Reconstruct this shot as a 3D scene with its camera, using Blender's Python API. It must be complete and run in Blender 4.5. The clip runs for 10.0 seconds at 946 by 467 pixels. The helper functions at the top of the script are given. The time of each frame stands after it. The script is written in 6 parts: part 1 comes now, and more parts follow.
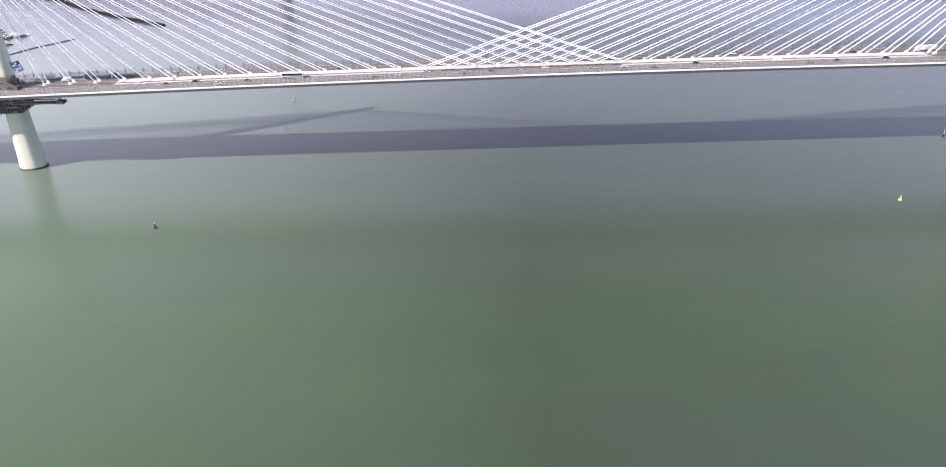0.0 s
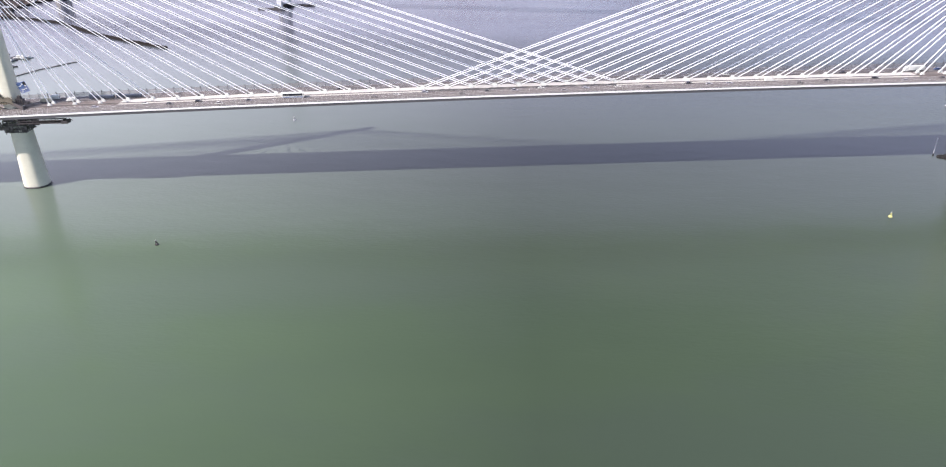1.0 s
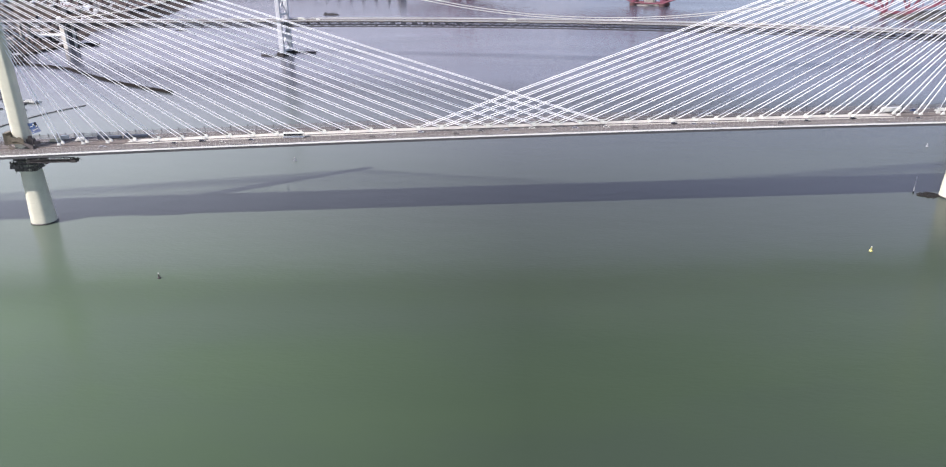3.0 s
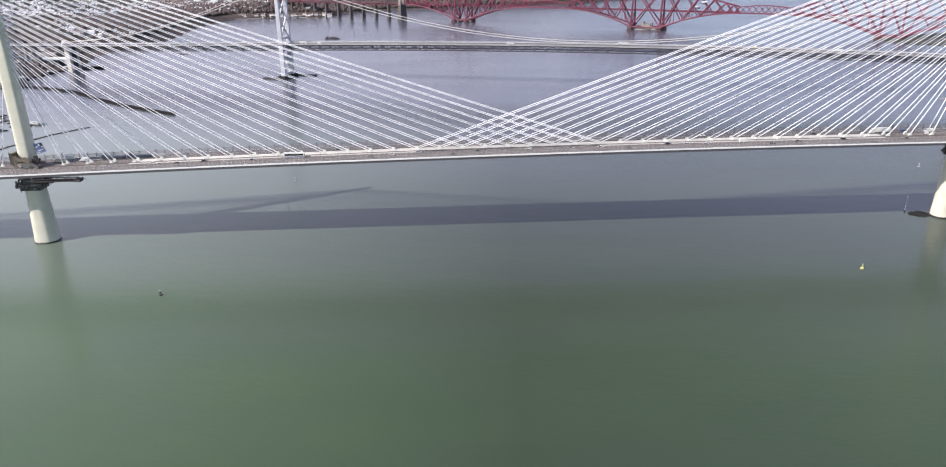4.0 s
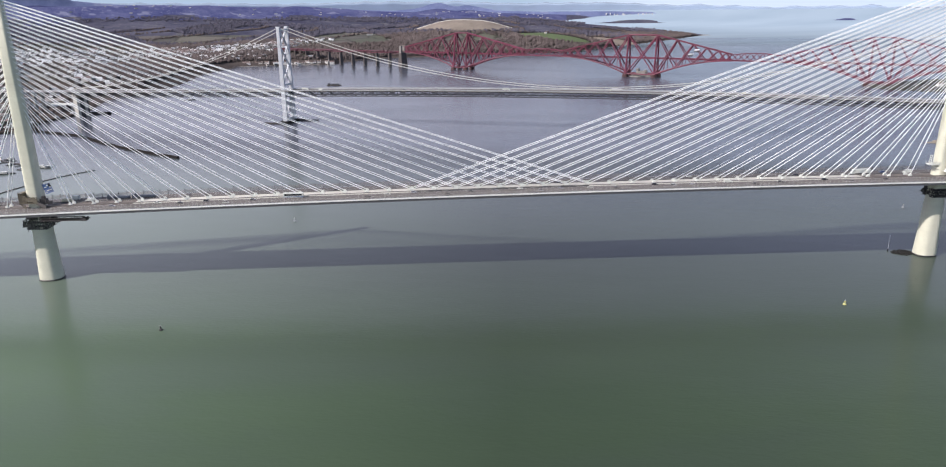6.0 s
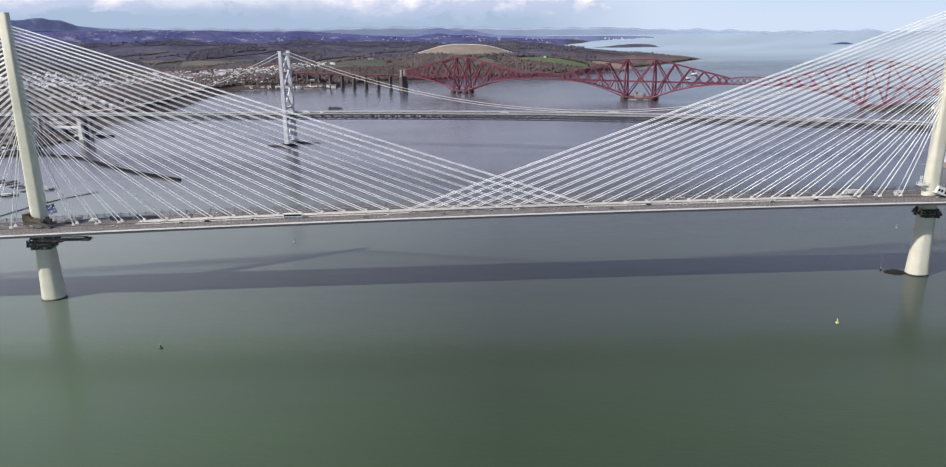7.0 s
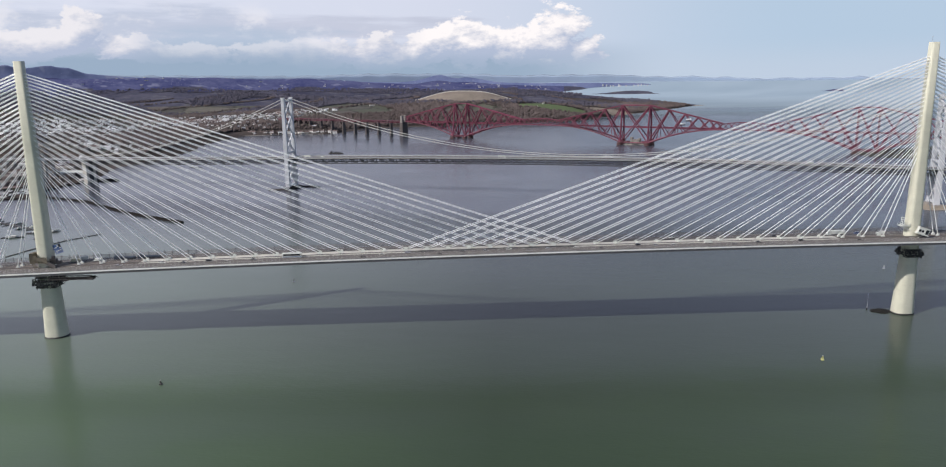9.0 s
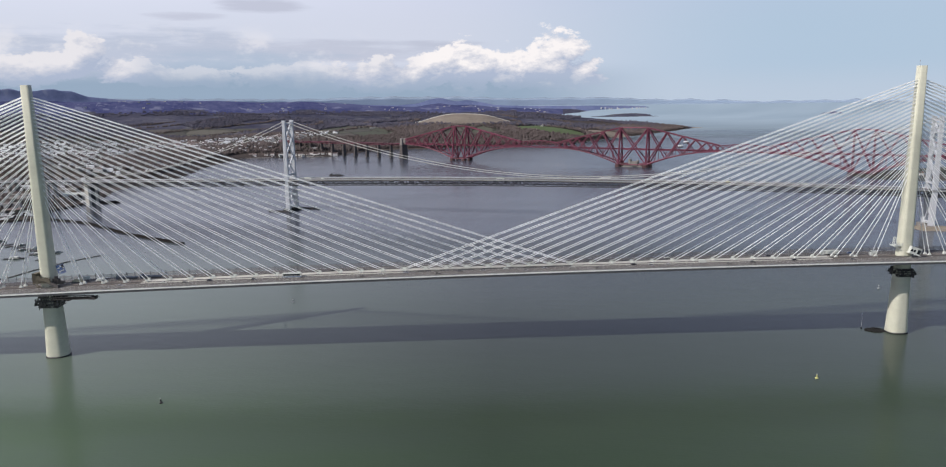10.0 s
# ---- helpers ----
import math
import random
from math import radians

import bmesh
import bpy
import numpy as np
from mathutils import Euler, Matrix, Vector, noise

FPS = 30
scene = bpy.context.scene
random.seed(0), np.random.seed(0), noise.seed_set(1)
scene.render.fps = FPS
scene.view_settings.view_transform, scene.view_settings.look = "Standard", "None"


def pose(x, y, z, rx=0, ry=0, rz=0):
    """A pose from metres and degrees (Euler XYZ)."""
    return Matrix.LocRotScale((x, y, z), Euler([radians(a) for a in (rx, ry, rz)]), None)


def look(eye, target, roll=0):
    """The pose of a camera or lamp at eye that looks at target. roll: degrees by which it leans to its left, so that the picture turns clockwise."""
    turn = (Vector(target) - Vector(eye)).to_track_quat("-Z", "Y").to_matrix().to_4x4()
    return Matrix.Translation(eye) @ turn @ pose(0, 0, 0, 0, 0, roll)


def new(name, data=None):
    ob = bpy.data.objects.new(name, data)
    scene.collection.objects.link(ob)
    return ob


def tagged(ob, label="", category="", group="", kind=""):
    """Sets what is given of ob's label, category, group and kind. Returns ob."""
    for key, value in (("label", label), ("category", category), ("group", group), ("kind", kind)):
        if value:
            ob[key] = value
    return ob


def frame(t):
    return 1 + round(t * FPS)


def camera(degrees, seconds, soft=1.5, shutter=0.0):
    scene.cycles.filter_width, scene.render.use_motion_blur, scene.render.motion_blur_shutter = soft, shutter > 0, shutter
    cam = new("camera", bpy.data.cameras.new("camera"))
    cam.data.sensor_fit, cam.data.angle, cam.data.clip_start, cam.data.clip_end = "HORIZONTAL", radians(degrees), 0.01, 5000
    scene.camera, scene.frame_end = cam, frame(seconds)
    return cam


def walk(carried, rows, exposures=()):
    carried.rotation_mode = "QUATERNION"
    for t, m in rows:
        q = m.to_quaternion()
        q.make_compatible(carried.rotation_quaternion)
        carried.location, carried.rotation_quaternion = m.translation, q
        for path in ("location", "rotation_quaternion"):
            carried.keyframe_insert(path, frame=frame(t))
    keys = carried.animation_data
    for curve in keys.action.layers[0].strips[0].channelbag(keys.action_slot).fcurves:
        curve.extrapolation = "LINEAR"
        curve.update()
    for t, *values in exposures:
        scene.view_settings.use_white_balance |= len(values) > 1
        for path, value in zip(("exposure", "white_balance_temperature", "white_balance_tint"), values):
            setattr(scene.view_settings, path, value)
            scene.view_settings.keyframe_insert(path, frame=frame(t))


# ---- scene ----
cam = camera(67.0, 10.0, 1.15)
PATH = [
    (0, (311.372, -432.701, 186.148), (311.2885, -430.9431, 185.1984), -0.573),
    (0.5, (312.277, -436.048, 186.153), (312.1927, -434.2754, 185.2307), -0.575),
    (1, (313.244, -439.481, 186.169), (313.1609, -437.6949, 185.2739), -0.588),
    (1.5, (314.281, -443.019, 186.200), (314.1977, -441.2185, 185.3331), -0.569),
    (2, (315.362, -446.679, 186.250), (315.2789, -444.8650, 185.4105), -0.561),
    (3.5, (318.711, -457.968, 186.468), (318.6283, -456.1176, 185.7145), -0.605),
    (4, (319.979, -461.724, 186.558), (319.8953, -459.8620, 185.8333), -0.614),
    (4.5, (321.383, -465.469, 186.659), (321.2988, -463.5955, 185.9640), -0.619),
    (5, (322.841, -469.162, 186.784), (322.7569, -467.2774, 186.1189), -0.618),
    (5.5, (324.340, -472.813, 186.908), (324.2551, -470.9191, 186.2713), -0.612),
    (7, (328.907, -483.699, 187.223), (328.8186, -481.7772, 186.6762), -0.674),
    (7.5, (330.425, -487.413, 187.301), (330.3358, -485.4826, 186.7838), -0.674),
    (8, (331.907, -491.227, 187.369), (331.8176, -489.2894, 186.8820), -0.673),
    (8.5, (333.318, -495.073, 187.428), (333.2289, -493.1277, 186.9709), -0.695),
    (9, (334.480, -498.816, 187.473), (334.3900, -496.8641, 187.0466), -0.676),
    (9.5, (335.556, -502.528, 187.516), (335.4664, -500.5700, 187.1195), -0.679),
    (10, (336.570, -506.239, 187.553), (336.4803, -504.2746, 187.1869), -0.721),
]
walk(cam, [(t, look(eye, target, roll)) for t, eye, target, roll in PATH],
     [(0, 0.74, 6500, 24), (2, 0.57, 6500, 22), (4, 0.33, 6500, 20), (5.5, 0.13, 6500, 18), (7, -0.10, 6500, 17), (8.5, -0.33, 6500, 15), (10, -0.47, 6500, 14)])


# ---------- world, sun, exposure ----------
SUN_DIR = Vector((-208.6, -126.3, 203.0)).normalized()      # towards the sun
SUN_EL = math.asin(SUN_DIR.z)
SUN_AZ = math.atan2(SUN_DIR.x, SUN_DIR.y)                   # from +y towards +x


class Nodes:
    """Short hand for building node trees."""

    def __init__(self, tree):
        self.t = tree

    def add(self, kind, **inputs):
        n = self.t.nodes.new(kind)
        for k, v in inputs.items():
            self.put(n.inputs[int(k[1:])] if k[0] == "i" and k[1:].isdigit() else n.inputs[k.replace("_", " ")], v)
        return n

    def put(self, sock, v):
        if isinstance(v, bpy.types.NodeSocket):
            self.t.links.new(v, sock)
        else:
            sock.default_value = v

    def math(self, op, a, b=0.0, c=0.0, clamp=False):
        n = self.add("ShaderNodeMath", i0=a, i1=b, i2=c)
        n.operation, n.use_clamp = op, clamp
        return n.outputs[0]

    def vec(self, op, a, b=(0, 0, 0), c=(0, 0, 0)):
        n = self.add("ShaderNodeVectorMath", i0=a, i1=b, i2=c)
        n.operation = op
        return n.outputs[0]

    def xyz(self, x, y, z=0.0):
        return self.add("ShaderNodeCombineXYZ", X=x, Y=y, Z=z).outputs[0]

    def step(self, v, a, b):
        n = self.add("ShaderNodeMapRange", i0=v, i1=a, i2=b, i3=0.0, i4=1.0)
        n.interpolation_type = "SMOOTHSTEP"
        return n.outputs[0]

    def mix(self, f, a, b, blend="MIX"):
        n = self.t.nodes.new("ShaderNodeMix")
        n.data_type, n.blend_type = "RGBA", blend
        self.put(n.inputs[0], f)
        self.put(n.inputs[6], a)
        self.put(n.inputs[7], b)
        return n.outputs[2]

    def noise(self, vec, scale, detail=4.0, rough=0.55, dist=0.0):
        return self.add("ShaderNodeTexNoise", Vector=vec, Scale=scale, Detail=detail, Roughness=rough, Distortion=dist).outputs[0]

    def ramp(self, f, *stops):
        n = self.t.nodes.new("ShaderNodeValToRGB")
        self.put(n.inputs[0], f)
        e = n.color_ramp.elements
        while len(e) < len(stops):
            e.new(0.5)
        for s, (p, c) in zip(e, stops):
            s.position, s.color = p, (*c, 1)
        return n.outputs[0]


def rgb(r, g, b):
    return (r, g, b, 1.0)


world = bpy.data.worlds.new("sky")
scene.world = world
world.use_nodes = True
world.node_tree.nodes.clear()
W = Nodes(world.node_tree)
sky_node = W.add("ShaderNodeTexSky")
sky_node.sky_type, sky_node.sun_disc = "NISHITA", False
sky_node.sun_elevation, sky_node.sun_rotation = SUN_EL, SUN_AZ
sky_node.air_density, sky_node.dust_density, sky_node.ozone_density = 1.0, 0.9, 1.6
sky = W.vec("SCALE", sky_node.outputs[0])
sky.node.inputs[3].default_value = 0.72
way = W.add("ShaderNodeTexCoord").outputs["Generated"]
sx = W.add("ShaderNodeSeparateXYZ", Vector=way)
az = W.math("ARCTAN2", sx.outputs[0], sx.outputs[1])
el = W.math("ARCSINE", sx.outputs[2])
# high thin veil of cirrus, and a bank of cumulus low over the land
veil_pos = W.xyz(W.math("MULTIPLY", az, 2.0), W.math("MULTIPLY", el, 9.0), 0.0)
veil_n = W.noise(veil_pos, 1.6, 5.0, 0.6)
deck_edge = W.step(W.math("MULTIPLY_ADD", W.math("SUBTRACT", veil_n, 0.5), 0.10, el), 0.30, 0.62)
veil = W.math("MULTIPLY_ADD", veil_n, 0.22, W.math("MULTIPLY_ADD", deck_edge, -0.58, 0.63), clamp=True)
# clear sky behind, where the sun stands
clear_back = W.step(W.math("ABSOLUTE", az), 0.95, 1.7)
veil = W.math("MULTIPLY", veil, W.math("MULTIPLY_ADD", clear_back, -0.85, 1.0))
pos = W.xyz(W.math("MULTIPLY", az, 15.0), W.math("MULTIPLY", el, 26.0), 3.7)
# heaped clouds: middle (azimuth, height) and half-width, half-height of each dome
HEAPS = ((-0.100, 0.036, 0.052, 0.033), (-0.050, 0.045, 0.056, 0.042), (0.012, 0.041, 0.058, 0.036), (0.064, 0.048, 0.052, 0.046), (0.110, 0.034, 0.040, 0.022),
         (-0.320, 0.034, 0.052, 0.018), (-0.245, 0.035, 0.066, 0.022), (-0.165, 0.036, 0.062, 0.026), (-0.420, 0.034, 0.070, 0.015),
         (-0.600, 0.040, 0.070, 0.021), (-0.560, 0.046, 0.050, 0.022), (-0.532, 0.060, 0.026, 0.026), (-0.485, 0.042, 0.045, 0.018), (-0.720, 0.040, 0.080, 0.022))


def heap(shift_az, shift_el):
    """How far a point lies inside the heaped clouds."""
    p = W.vec("ADD", pos, (15.0 * shift_az, 26.0 * shift_el, 0.0))
    n = W.noise(p, 1.3, 9.0, 0.66, 0.15)
    lumps = W.noise(p, 3.2, 4.0, 0.6)
    best = -1.0
    for a, e, w, h in HEAPS:
        u = W.math("MULTIPLY_ADD", az, 1 / w, (shift_az - a) / w)
        v = W.math("MULTIPLY_ADD", el, 1 / h, (shift_el - e) / h)
        best = W.math("MAXIMUM", best, W.math("SUBTRACT", 1.0, W.math("MULTIPLY_ADD", u, u, W.math("MULTIPLY", v, v))))
    best = W.math("MULTIPLY_ADD", W.math("SUBTRACT", lumps, 0.5), 1.3, best)
    return W.math("MULTIPLY_ADD", W.math("SUBTRACT", n, 0.5), 3.4, best)


def blot(a, e, w, h, soft):
    """A flat streak of cloud with ragged ends."""
    p = W.xyz(W.math("MULTIPLY", az, 9.0), W.math("MULTIPLY", el, 70.0), 5.5 + a)
    u, v = W.math("MULTIPLY_ADD", az, 1 / w, -a / w), W.math("MULTIPLY_ADD", el, 1 / h, -e / h)
    d = W.math("SUBTRACT", 1.0, W.math("MULTIPLY_ADD", u, u, W.math("MULTIPLY", v, v)))
    return W.step(W.math("MULTIPLY_ADD", W.math("SUBTRACT", W.noise(p, 1.1, 5.0, 0.6), 0.5), 2.4, d), 0.0, soft)


inside_heap, toward_light = heap(0.0, 0.0), heap(-0.009, 0.012)
level = W.math("MULTIPLY_ADD", W.noise(pos, 0.8, 5.0, 0.6), 0.022, 0.006)
cover = W.math("MULTIPLY", W.step(inside_heap, 0.05, 0.40), W.step(W.math("SUBTRACT", el, level), -0.014, 0.024))
thin = W.math("MULTIPLY", W.step(az, -0.50, -0.45), W.math("SUBTRACT", 1.0, W.step(az, -0.27, -0.19)))
cover = W.math("MULTIPLY", cover, W.math("MULTIPLY_ADD", thin, -0.55, 1.0))
tone = W.math("MULTIPLY_ADD", W.math("SUBTRACT", inside_heap, toward_light), 0.62, W.math("MULTIPLY_ADD", W.step(W.math("SUBTRACT", el, level), 0.002, 0.052), 0.40, 0.10), clamp=True)
tone = W.math("MULTIPLY", tone, W.math("MULTIPLY_ADD", W.step(az, -0.16, -0.06), 0.36, 0.64))
cloud_col = W.ramp(tone, (0.0, (4.5, 5.3, 6.7)), (0.36, (6.4, 6.8, 7.6)), (0.85, (10.0, 9.8, 9.6)))
pale = W.mix(veil, sky, W.mix(W.step(az, -0.55, 0.25), rgb(12.0, 12.5, 14.9), rgb(6.5, 7.1, 9.9)))
low = W.mix(W.step(az, -0.15, 0.40), rgb(6.6, 7.2, 8.2), rgb(4.5, 6.05, 7.35))
low = W.mix(W.math("MULTIPLY", W.step(el, 0.05, 0.0), 0.75), low, rgb(5.4, 6.5, 7.5))
pale = W.mix(W.math("MULTIPLY", W.step(el, 0.26, 0.08), 0.9), pale, low)
# grey layer with paler billows, thin lens clouds, and the veil of rain under the heaps
pale = W.mix(W.math("MULTIPLY", blot(-0.24, 0.066, 0.25, 0.020, 0.9), 0.85), pale, rgb(5.5, 6.0, 7.1))
pale = W.mix(W.math("MULTIPLY", blot(-0.47, 0.058, 0.26, 0.042, 0.9), 0.85), pale, rgb(5.2, 5.9, 7.1))
billow = W.step(W.noise(pos, 1.15, 8.0, 0.62, 0.2), 0.46, 0.66)
billow = W.math("MULTIPLY", billow, W.math("MULTIPLY", W.step(el, 0.020, 0.045), W.math("SUBTRACT", 1.0, W.step(el, 0.070, 0.105))))
billow = W.math("MULTIPLY", billow, W.math("SUBTRACT", 1.0, W.step(az, -0.32, -0.12)))
pale = W.mix(W.math("MULTIPLY", billow, 0.75), pale, rgb(8.3, 8.5, 8.9))
pale = W.mix(W.math("MULTIPLY", blot(-0.42, 0.108, 0.060, 0.006, 1.0), 0.7), pale, rgb(5.5, 5.9, 7.0))
pale = W.mix(W.math("MULTIPLY", blot(-0.315, 0.123, 0.066, 0.010, 1.0), 0.75), pale, rgb(5.3, 5.7, 6.8))
pale = W.mix(W.math("MULTIPLY", blot(-0.13, 0.076, 0.10, 0.005, 1.0), 0.7), pale, rgb(5.4, 5.9, 7.0))
pale = W.mix(W.math("MULTIPLY", blot(-0.34, 0.042, 0.15, 0.034, 1.2), 0.85), pale, rgb(4.5, 5.6, 6.9))
rain = W.math("MULTIPLY", W.math("SUBTRACT", 1.0, W.step(el, 0.024, 0.052)), W.math("SUBTRACT", 1.0, W.step(az, 0.0, 0.24)))
pale = W.mix(W.math("MULTIPLY", rain, 0.95), pale, rgb(3.1, 4.25, 5.5))
col = W.mix(cover, pale, cloud_col)
bg = W.add("ShaderNodeBackground", Color=col, Strength=0.13)
W.t.links.new(bg.outputs[0], W.add("ShaderNodeOutputWorld").inputs[0])

sun_data = bpy.data.lights.new("sun", "SUN")
sun_data.energy, sun_data.angle, sun_data.color = 5.0, radians(0.6), (1.0, 0.955, 0.88)
sun = new("sun", sun_data)
sun.matrix_world = look(SUN_DIR * 1000, (0, 0, 0))

# ---------- materials ----------
def material(name, base, rough=0.6, metal=0.0, vary=0.15, scale=0.4, fine=6.0, bump=0.0, spec=0.5, per_island=0.0, per_object=0.0, twigs=0.0):
    """A painted or mineral surface: large stains and fine grain in the colour, and a fine relief; bare twigs scatter light as a loose layer does."""
    m = bpy.data.materials.new(name)
    m.use_nodes = True
    t = Nodes(m.node_tree)
    b = m.node_tree.nodes["Principled BSDF"]
    b.inputs["Metallic"].default_value = metal
    b.inputs["Specular IOR Level"].default_value = spec
    where = t.add("ShaderNodeNewGeometry")
    big = t.noise(where.outputs["Position"], scale, 3.0)
    small = t.noise(where.outputs["Position"], fine, 3.0, 0.65)
    f = t.math("MULTIPLY_ADD", big, 0.6, t.math("MULTIPLY", small, 0.4))
    if per_island:
        f = t.math("ADD", f, t.math("MULTIPLY_ADD", where.outputs["Random Per Island"], per_island, -per_island / 2))
    if per_object:
        rnd = t.add("ShaderNodeObjectInfo").outputs["Random"]
        f = t.math("ADD", f, t.math("MULTIPLY_ADD", rnd, per_object, -per_object / 2))
    lo, hi = [max(0.0, c * (1 - vary * 1.6)) for c in base], [min(1.0, c * (1 + vary * 1.6)) for c in base]
    t.put(b.inputs["Base Color"], t.ramp(f, (0.28, lo), (0.72, hi)))
    t.put(b.inputs["Roughness"], t.math("MULTIPLY_ADD", small, 0.25, rough - 0.12, clamp=True))
    if bump:
        t.put(b.inputs["Normal"], t.add("ShaderNodeBump", Strength=bump, Distance=0.3, Height=small).outputs[0])
    if twigs:
        t.put(b.inputs["Normal"], t.vec("NORMALIZE", t.vec("ADD", where.outputs["Normal"], (-0.3 * twigs, -0.6 * twigs, twigs))))
    return m


def mix_material(name, cols, size, rough=0.9, fine=0.25, hedge=0.0):
    """Ground parted into plots of about that many metres, each of one cover with its own mottling, with dark hedges between them."""
    m = bpy.data.materials.new(name)
    m.use_nodes = True
    t = Nodes(m.node_tree)
    b = m.node_tree.nodes["Principled BSDF"]
    where = t.add("ShaderNodeNewGeometry").outputs["Position"]
    flat = t.vec("MULTIPLY", where, (1.0, 1.0, 0.0))
    warp = t.vec("MULTIPLY_ADD", t.add("ShaderNodeTexNoise", Vector=flat, Scale=1.6 / size).outputs[1], (0.45 * size, 0.45 * size, 0.0), flat)
    v = t.add("ShaderNodeTexVoronoi", Vector=warp, Scale=1.0 / size)
    pick = t.add("ShaderNodeSeparateColor", Color=v.outputs["Color"]).outputs[0]
    edge = t.t.nodes.new("ShaderNodeTexVoronoi")
    edge.feature = "DISTANCE_TO_EDGE"
    t.put(edge.inputs["Vector"], warp)
    t.put(edge.inputs["Scale"], 1.0 / size)
    n = t.math("MULTIPLY_ADD", t.noise(where, fine, 4.0, 0.7), 0.6, t.math("MULTIPLY", t.noise(where, fine * 0.12, 3.0, 0.6), 0.4))
    f = t.math("MULTIPLY_ADD", n, 0.30, t.math("MULTIPLY_ADD", pick, 0.84, -0.07), clamp=True)
    c = t.ramp(f, *[(i / (len(cols) - 1), k) for i, k in enumerate(cols)])
    if hedge:
        line = t.math("SUBTRACT", 1.0, t.step(t.math("MULTIPLY_ADD", n, 0.05, edge.outputs[0]), 0.03, 0.085))
        c = t.mix(t.math("MULTIPLY", line, hedge), c, rgb(0.030, 0.031, 0.026))
    t.put(b.inputs["Base Color"], c)
    b.inputs["Roughness"].default_value = rough
    b.inputs["Specular IOR Level"].default_value = 0.1
    return m


def water_material():
    m = bpy.data.materials.new("estuary_water")
    m.use_nodes = True
    t = Nodes(m.node_tree)
    b = m.node_tree.nodes["Principled BSDF"]
    p = t.add("ShaderNodeNewGeometry").outputs["Position"]
    flow = t.add("ShaderNodeMapping", Vector=p, Scale=(0.35, 1.0, 1.0)).outputs[0]
    silt = t.noise(flow, 0.006, 4.0, 0.55)
    swirl = t.noise(flow, 0.03, 4.0, 0.6)
    f = t.math("MULTIPLY_ADD", silt, 0.75, t.math("MULTIPLY", swirl, 0.25))
    murk = t.ramp(f, (0.3, (0.0385, 0.0615, 0.0355)), (0.7, (0.0475, 0.0730, 0.0425)))
    # slow drifts of greyer water
    drift = t.noise(t.add("ShaderNodeMapping", Vector=p, Rotation=(0, 0, radians(35)), Scale=(0.6, 1.0, 1.0)).outputs[0], 0.0085, 4.0, 0.55)
    murk = t.mix(t.math("MULTIPLY", t.step(drift, 0.42, 0.66), 0.45), murk, rgb(0.043, 0.060, 0.047))
    # silt towards the near shore, plus sky reflection painted in at both sides
    at = t.add("ShaderNodeSeparateXYZ", Vector=p)
    shore = t.add("ShaderNodeMapRange", i0=at.outputs[0], i1=-150.0, i2=330.0, i3=2.8, i4=0.93).outputs[0]
    shore = t.math("MAXIMUM", shore, t.add("ShaderNodeMapRange", i0=at.outputs[0], i1=320.0, i2=620.0, i3=0.93, i4=1.2).outputs[0])
    # the green water ends in a ragged line before the bridge; beyond it the water is greyer
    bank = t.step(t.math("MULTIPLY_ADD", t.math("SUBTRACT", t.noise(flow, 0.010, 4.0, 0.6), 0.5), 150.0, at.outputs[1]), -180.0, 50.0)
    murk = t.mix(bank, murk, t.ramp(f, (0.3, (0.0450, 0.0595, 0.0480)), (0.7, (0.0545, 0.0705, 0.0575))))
    # far water bluer and brighter: missing sky reflection added to the base colour
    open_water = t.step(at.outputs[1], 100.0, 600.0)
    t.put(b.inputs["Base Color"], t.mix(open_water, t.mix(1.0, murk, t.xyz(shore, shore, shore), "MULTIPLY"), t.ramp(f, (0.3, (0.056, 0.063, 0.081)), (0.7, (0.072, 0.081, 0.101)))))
    calm = t.noise(flow, 0.009, 3.0, 0.5)
    rough = t.math("MULTIPLY_ADD", calm, 0.13, 0.11)
    t.put(b.inputs["Roughness"], t.math("MULTIPLY_ADD", t.step(at.outputs[1], 300.0, 1300.0), 0.03, rough))
    b.inputs["Specular IOR Level"].default_value = 0.17
    b.inputs["IOR"].default_value = 1.33
    wind = t.add("ShaderNodeMapping", Vector=p, Rotation=(0, 0, radians(12)), Scale=(0.45, 1.0, 1.0)).outputs[0]
    ripple = t.noise(wind, 0.55, 3.0, 0.6)
    swell = t.noise(wind, 0.09, 3.0, 0.5)
    h = t.math("MULTIPLY_ADD", swell, 0.8, t.math("MULTIPLY", ripple, 0.50))
    t.put(b.inputs["Normal"], t.add("ShaderNodeBump", Strength=0.20, Distance=1.0, Height=h).outputs[0])
    return m


WATER = water_material()
CONCRETE = material("pale_concrete", (0.60, 0.60, 0.485), 0.75, vary=0.08, scale=0.12, fine=1.5, bump=0.15)
WET = material("wet_dark_concrete", (0.018, 0.018, 0.017), 0.45, vary=0.3, fine=2.0)
WHITE = material("white_paint", (0.64, 0.66, 0.61), 0.45, vary=0.06, scale=0.1)
DECK_STEEL = material("grey_deck_steel", (0.075, 0.075, 0.08), 0.5, vary=0.12, scale=0.1)
ASPHALT = material("asphalt", (0.125, 0.115, 0.108), 0.9, vary=0.18, scale=0.15, fine=4.0, bump=0.1)
RESERVE = material("pale_reserve_concrete", (0.54, 0.525, 0.47), 0.85, vary=0.10, scale=0.2, fine=3.0)
WORKS = material("bare_brown_works_surface", (0.15, 0.13, 0.115), 0.9, vary=0.35, scale=0.25, fine=2.5)
MARKING = material("road_marking", (0.7, 0.7, 0.68), 0.7, vary=0.1)
FASCIA = material("bright_white_fascia_paint", (0.86, 0.86, 0.82), 0.45, vary=0.05, scale=0.05)
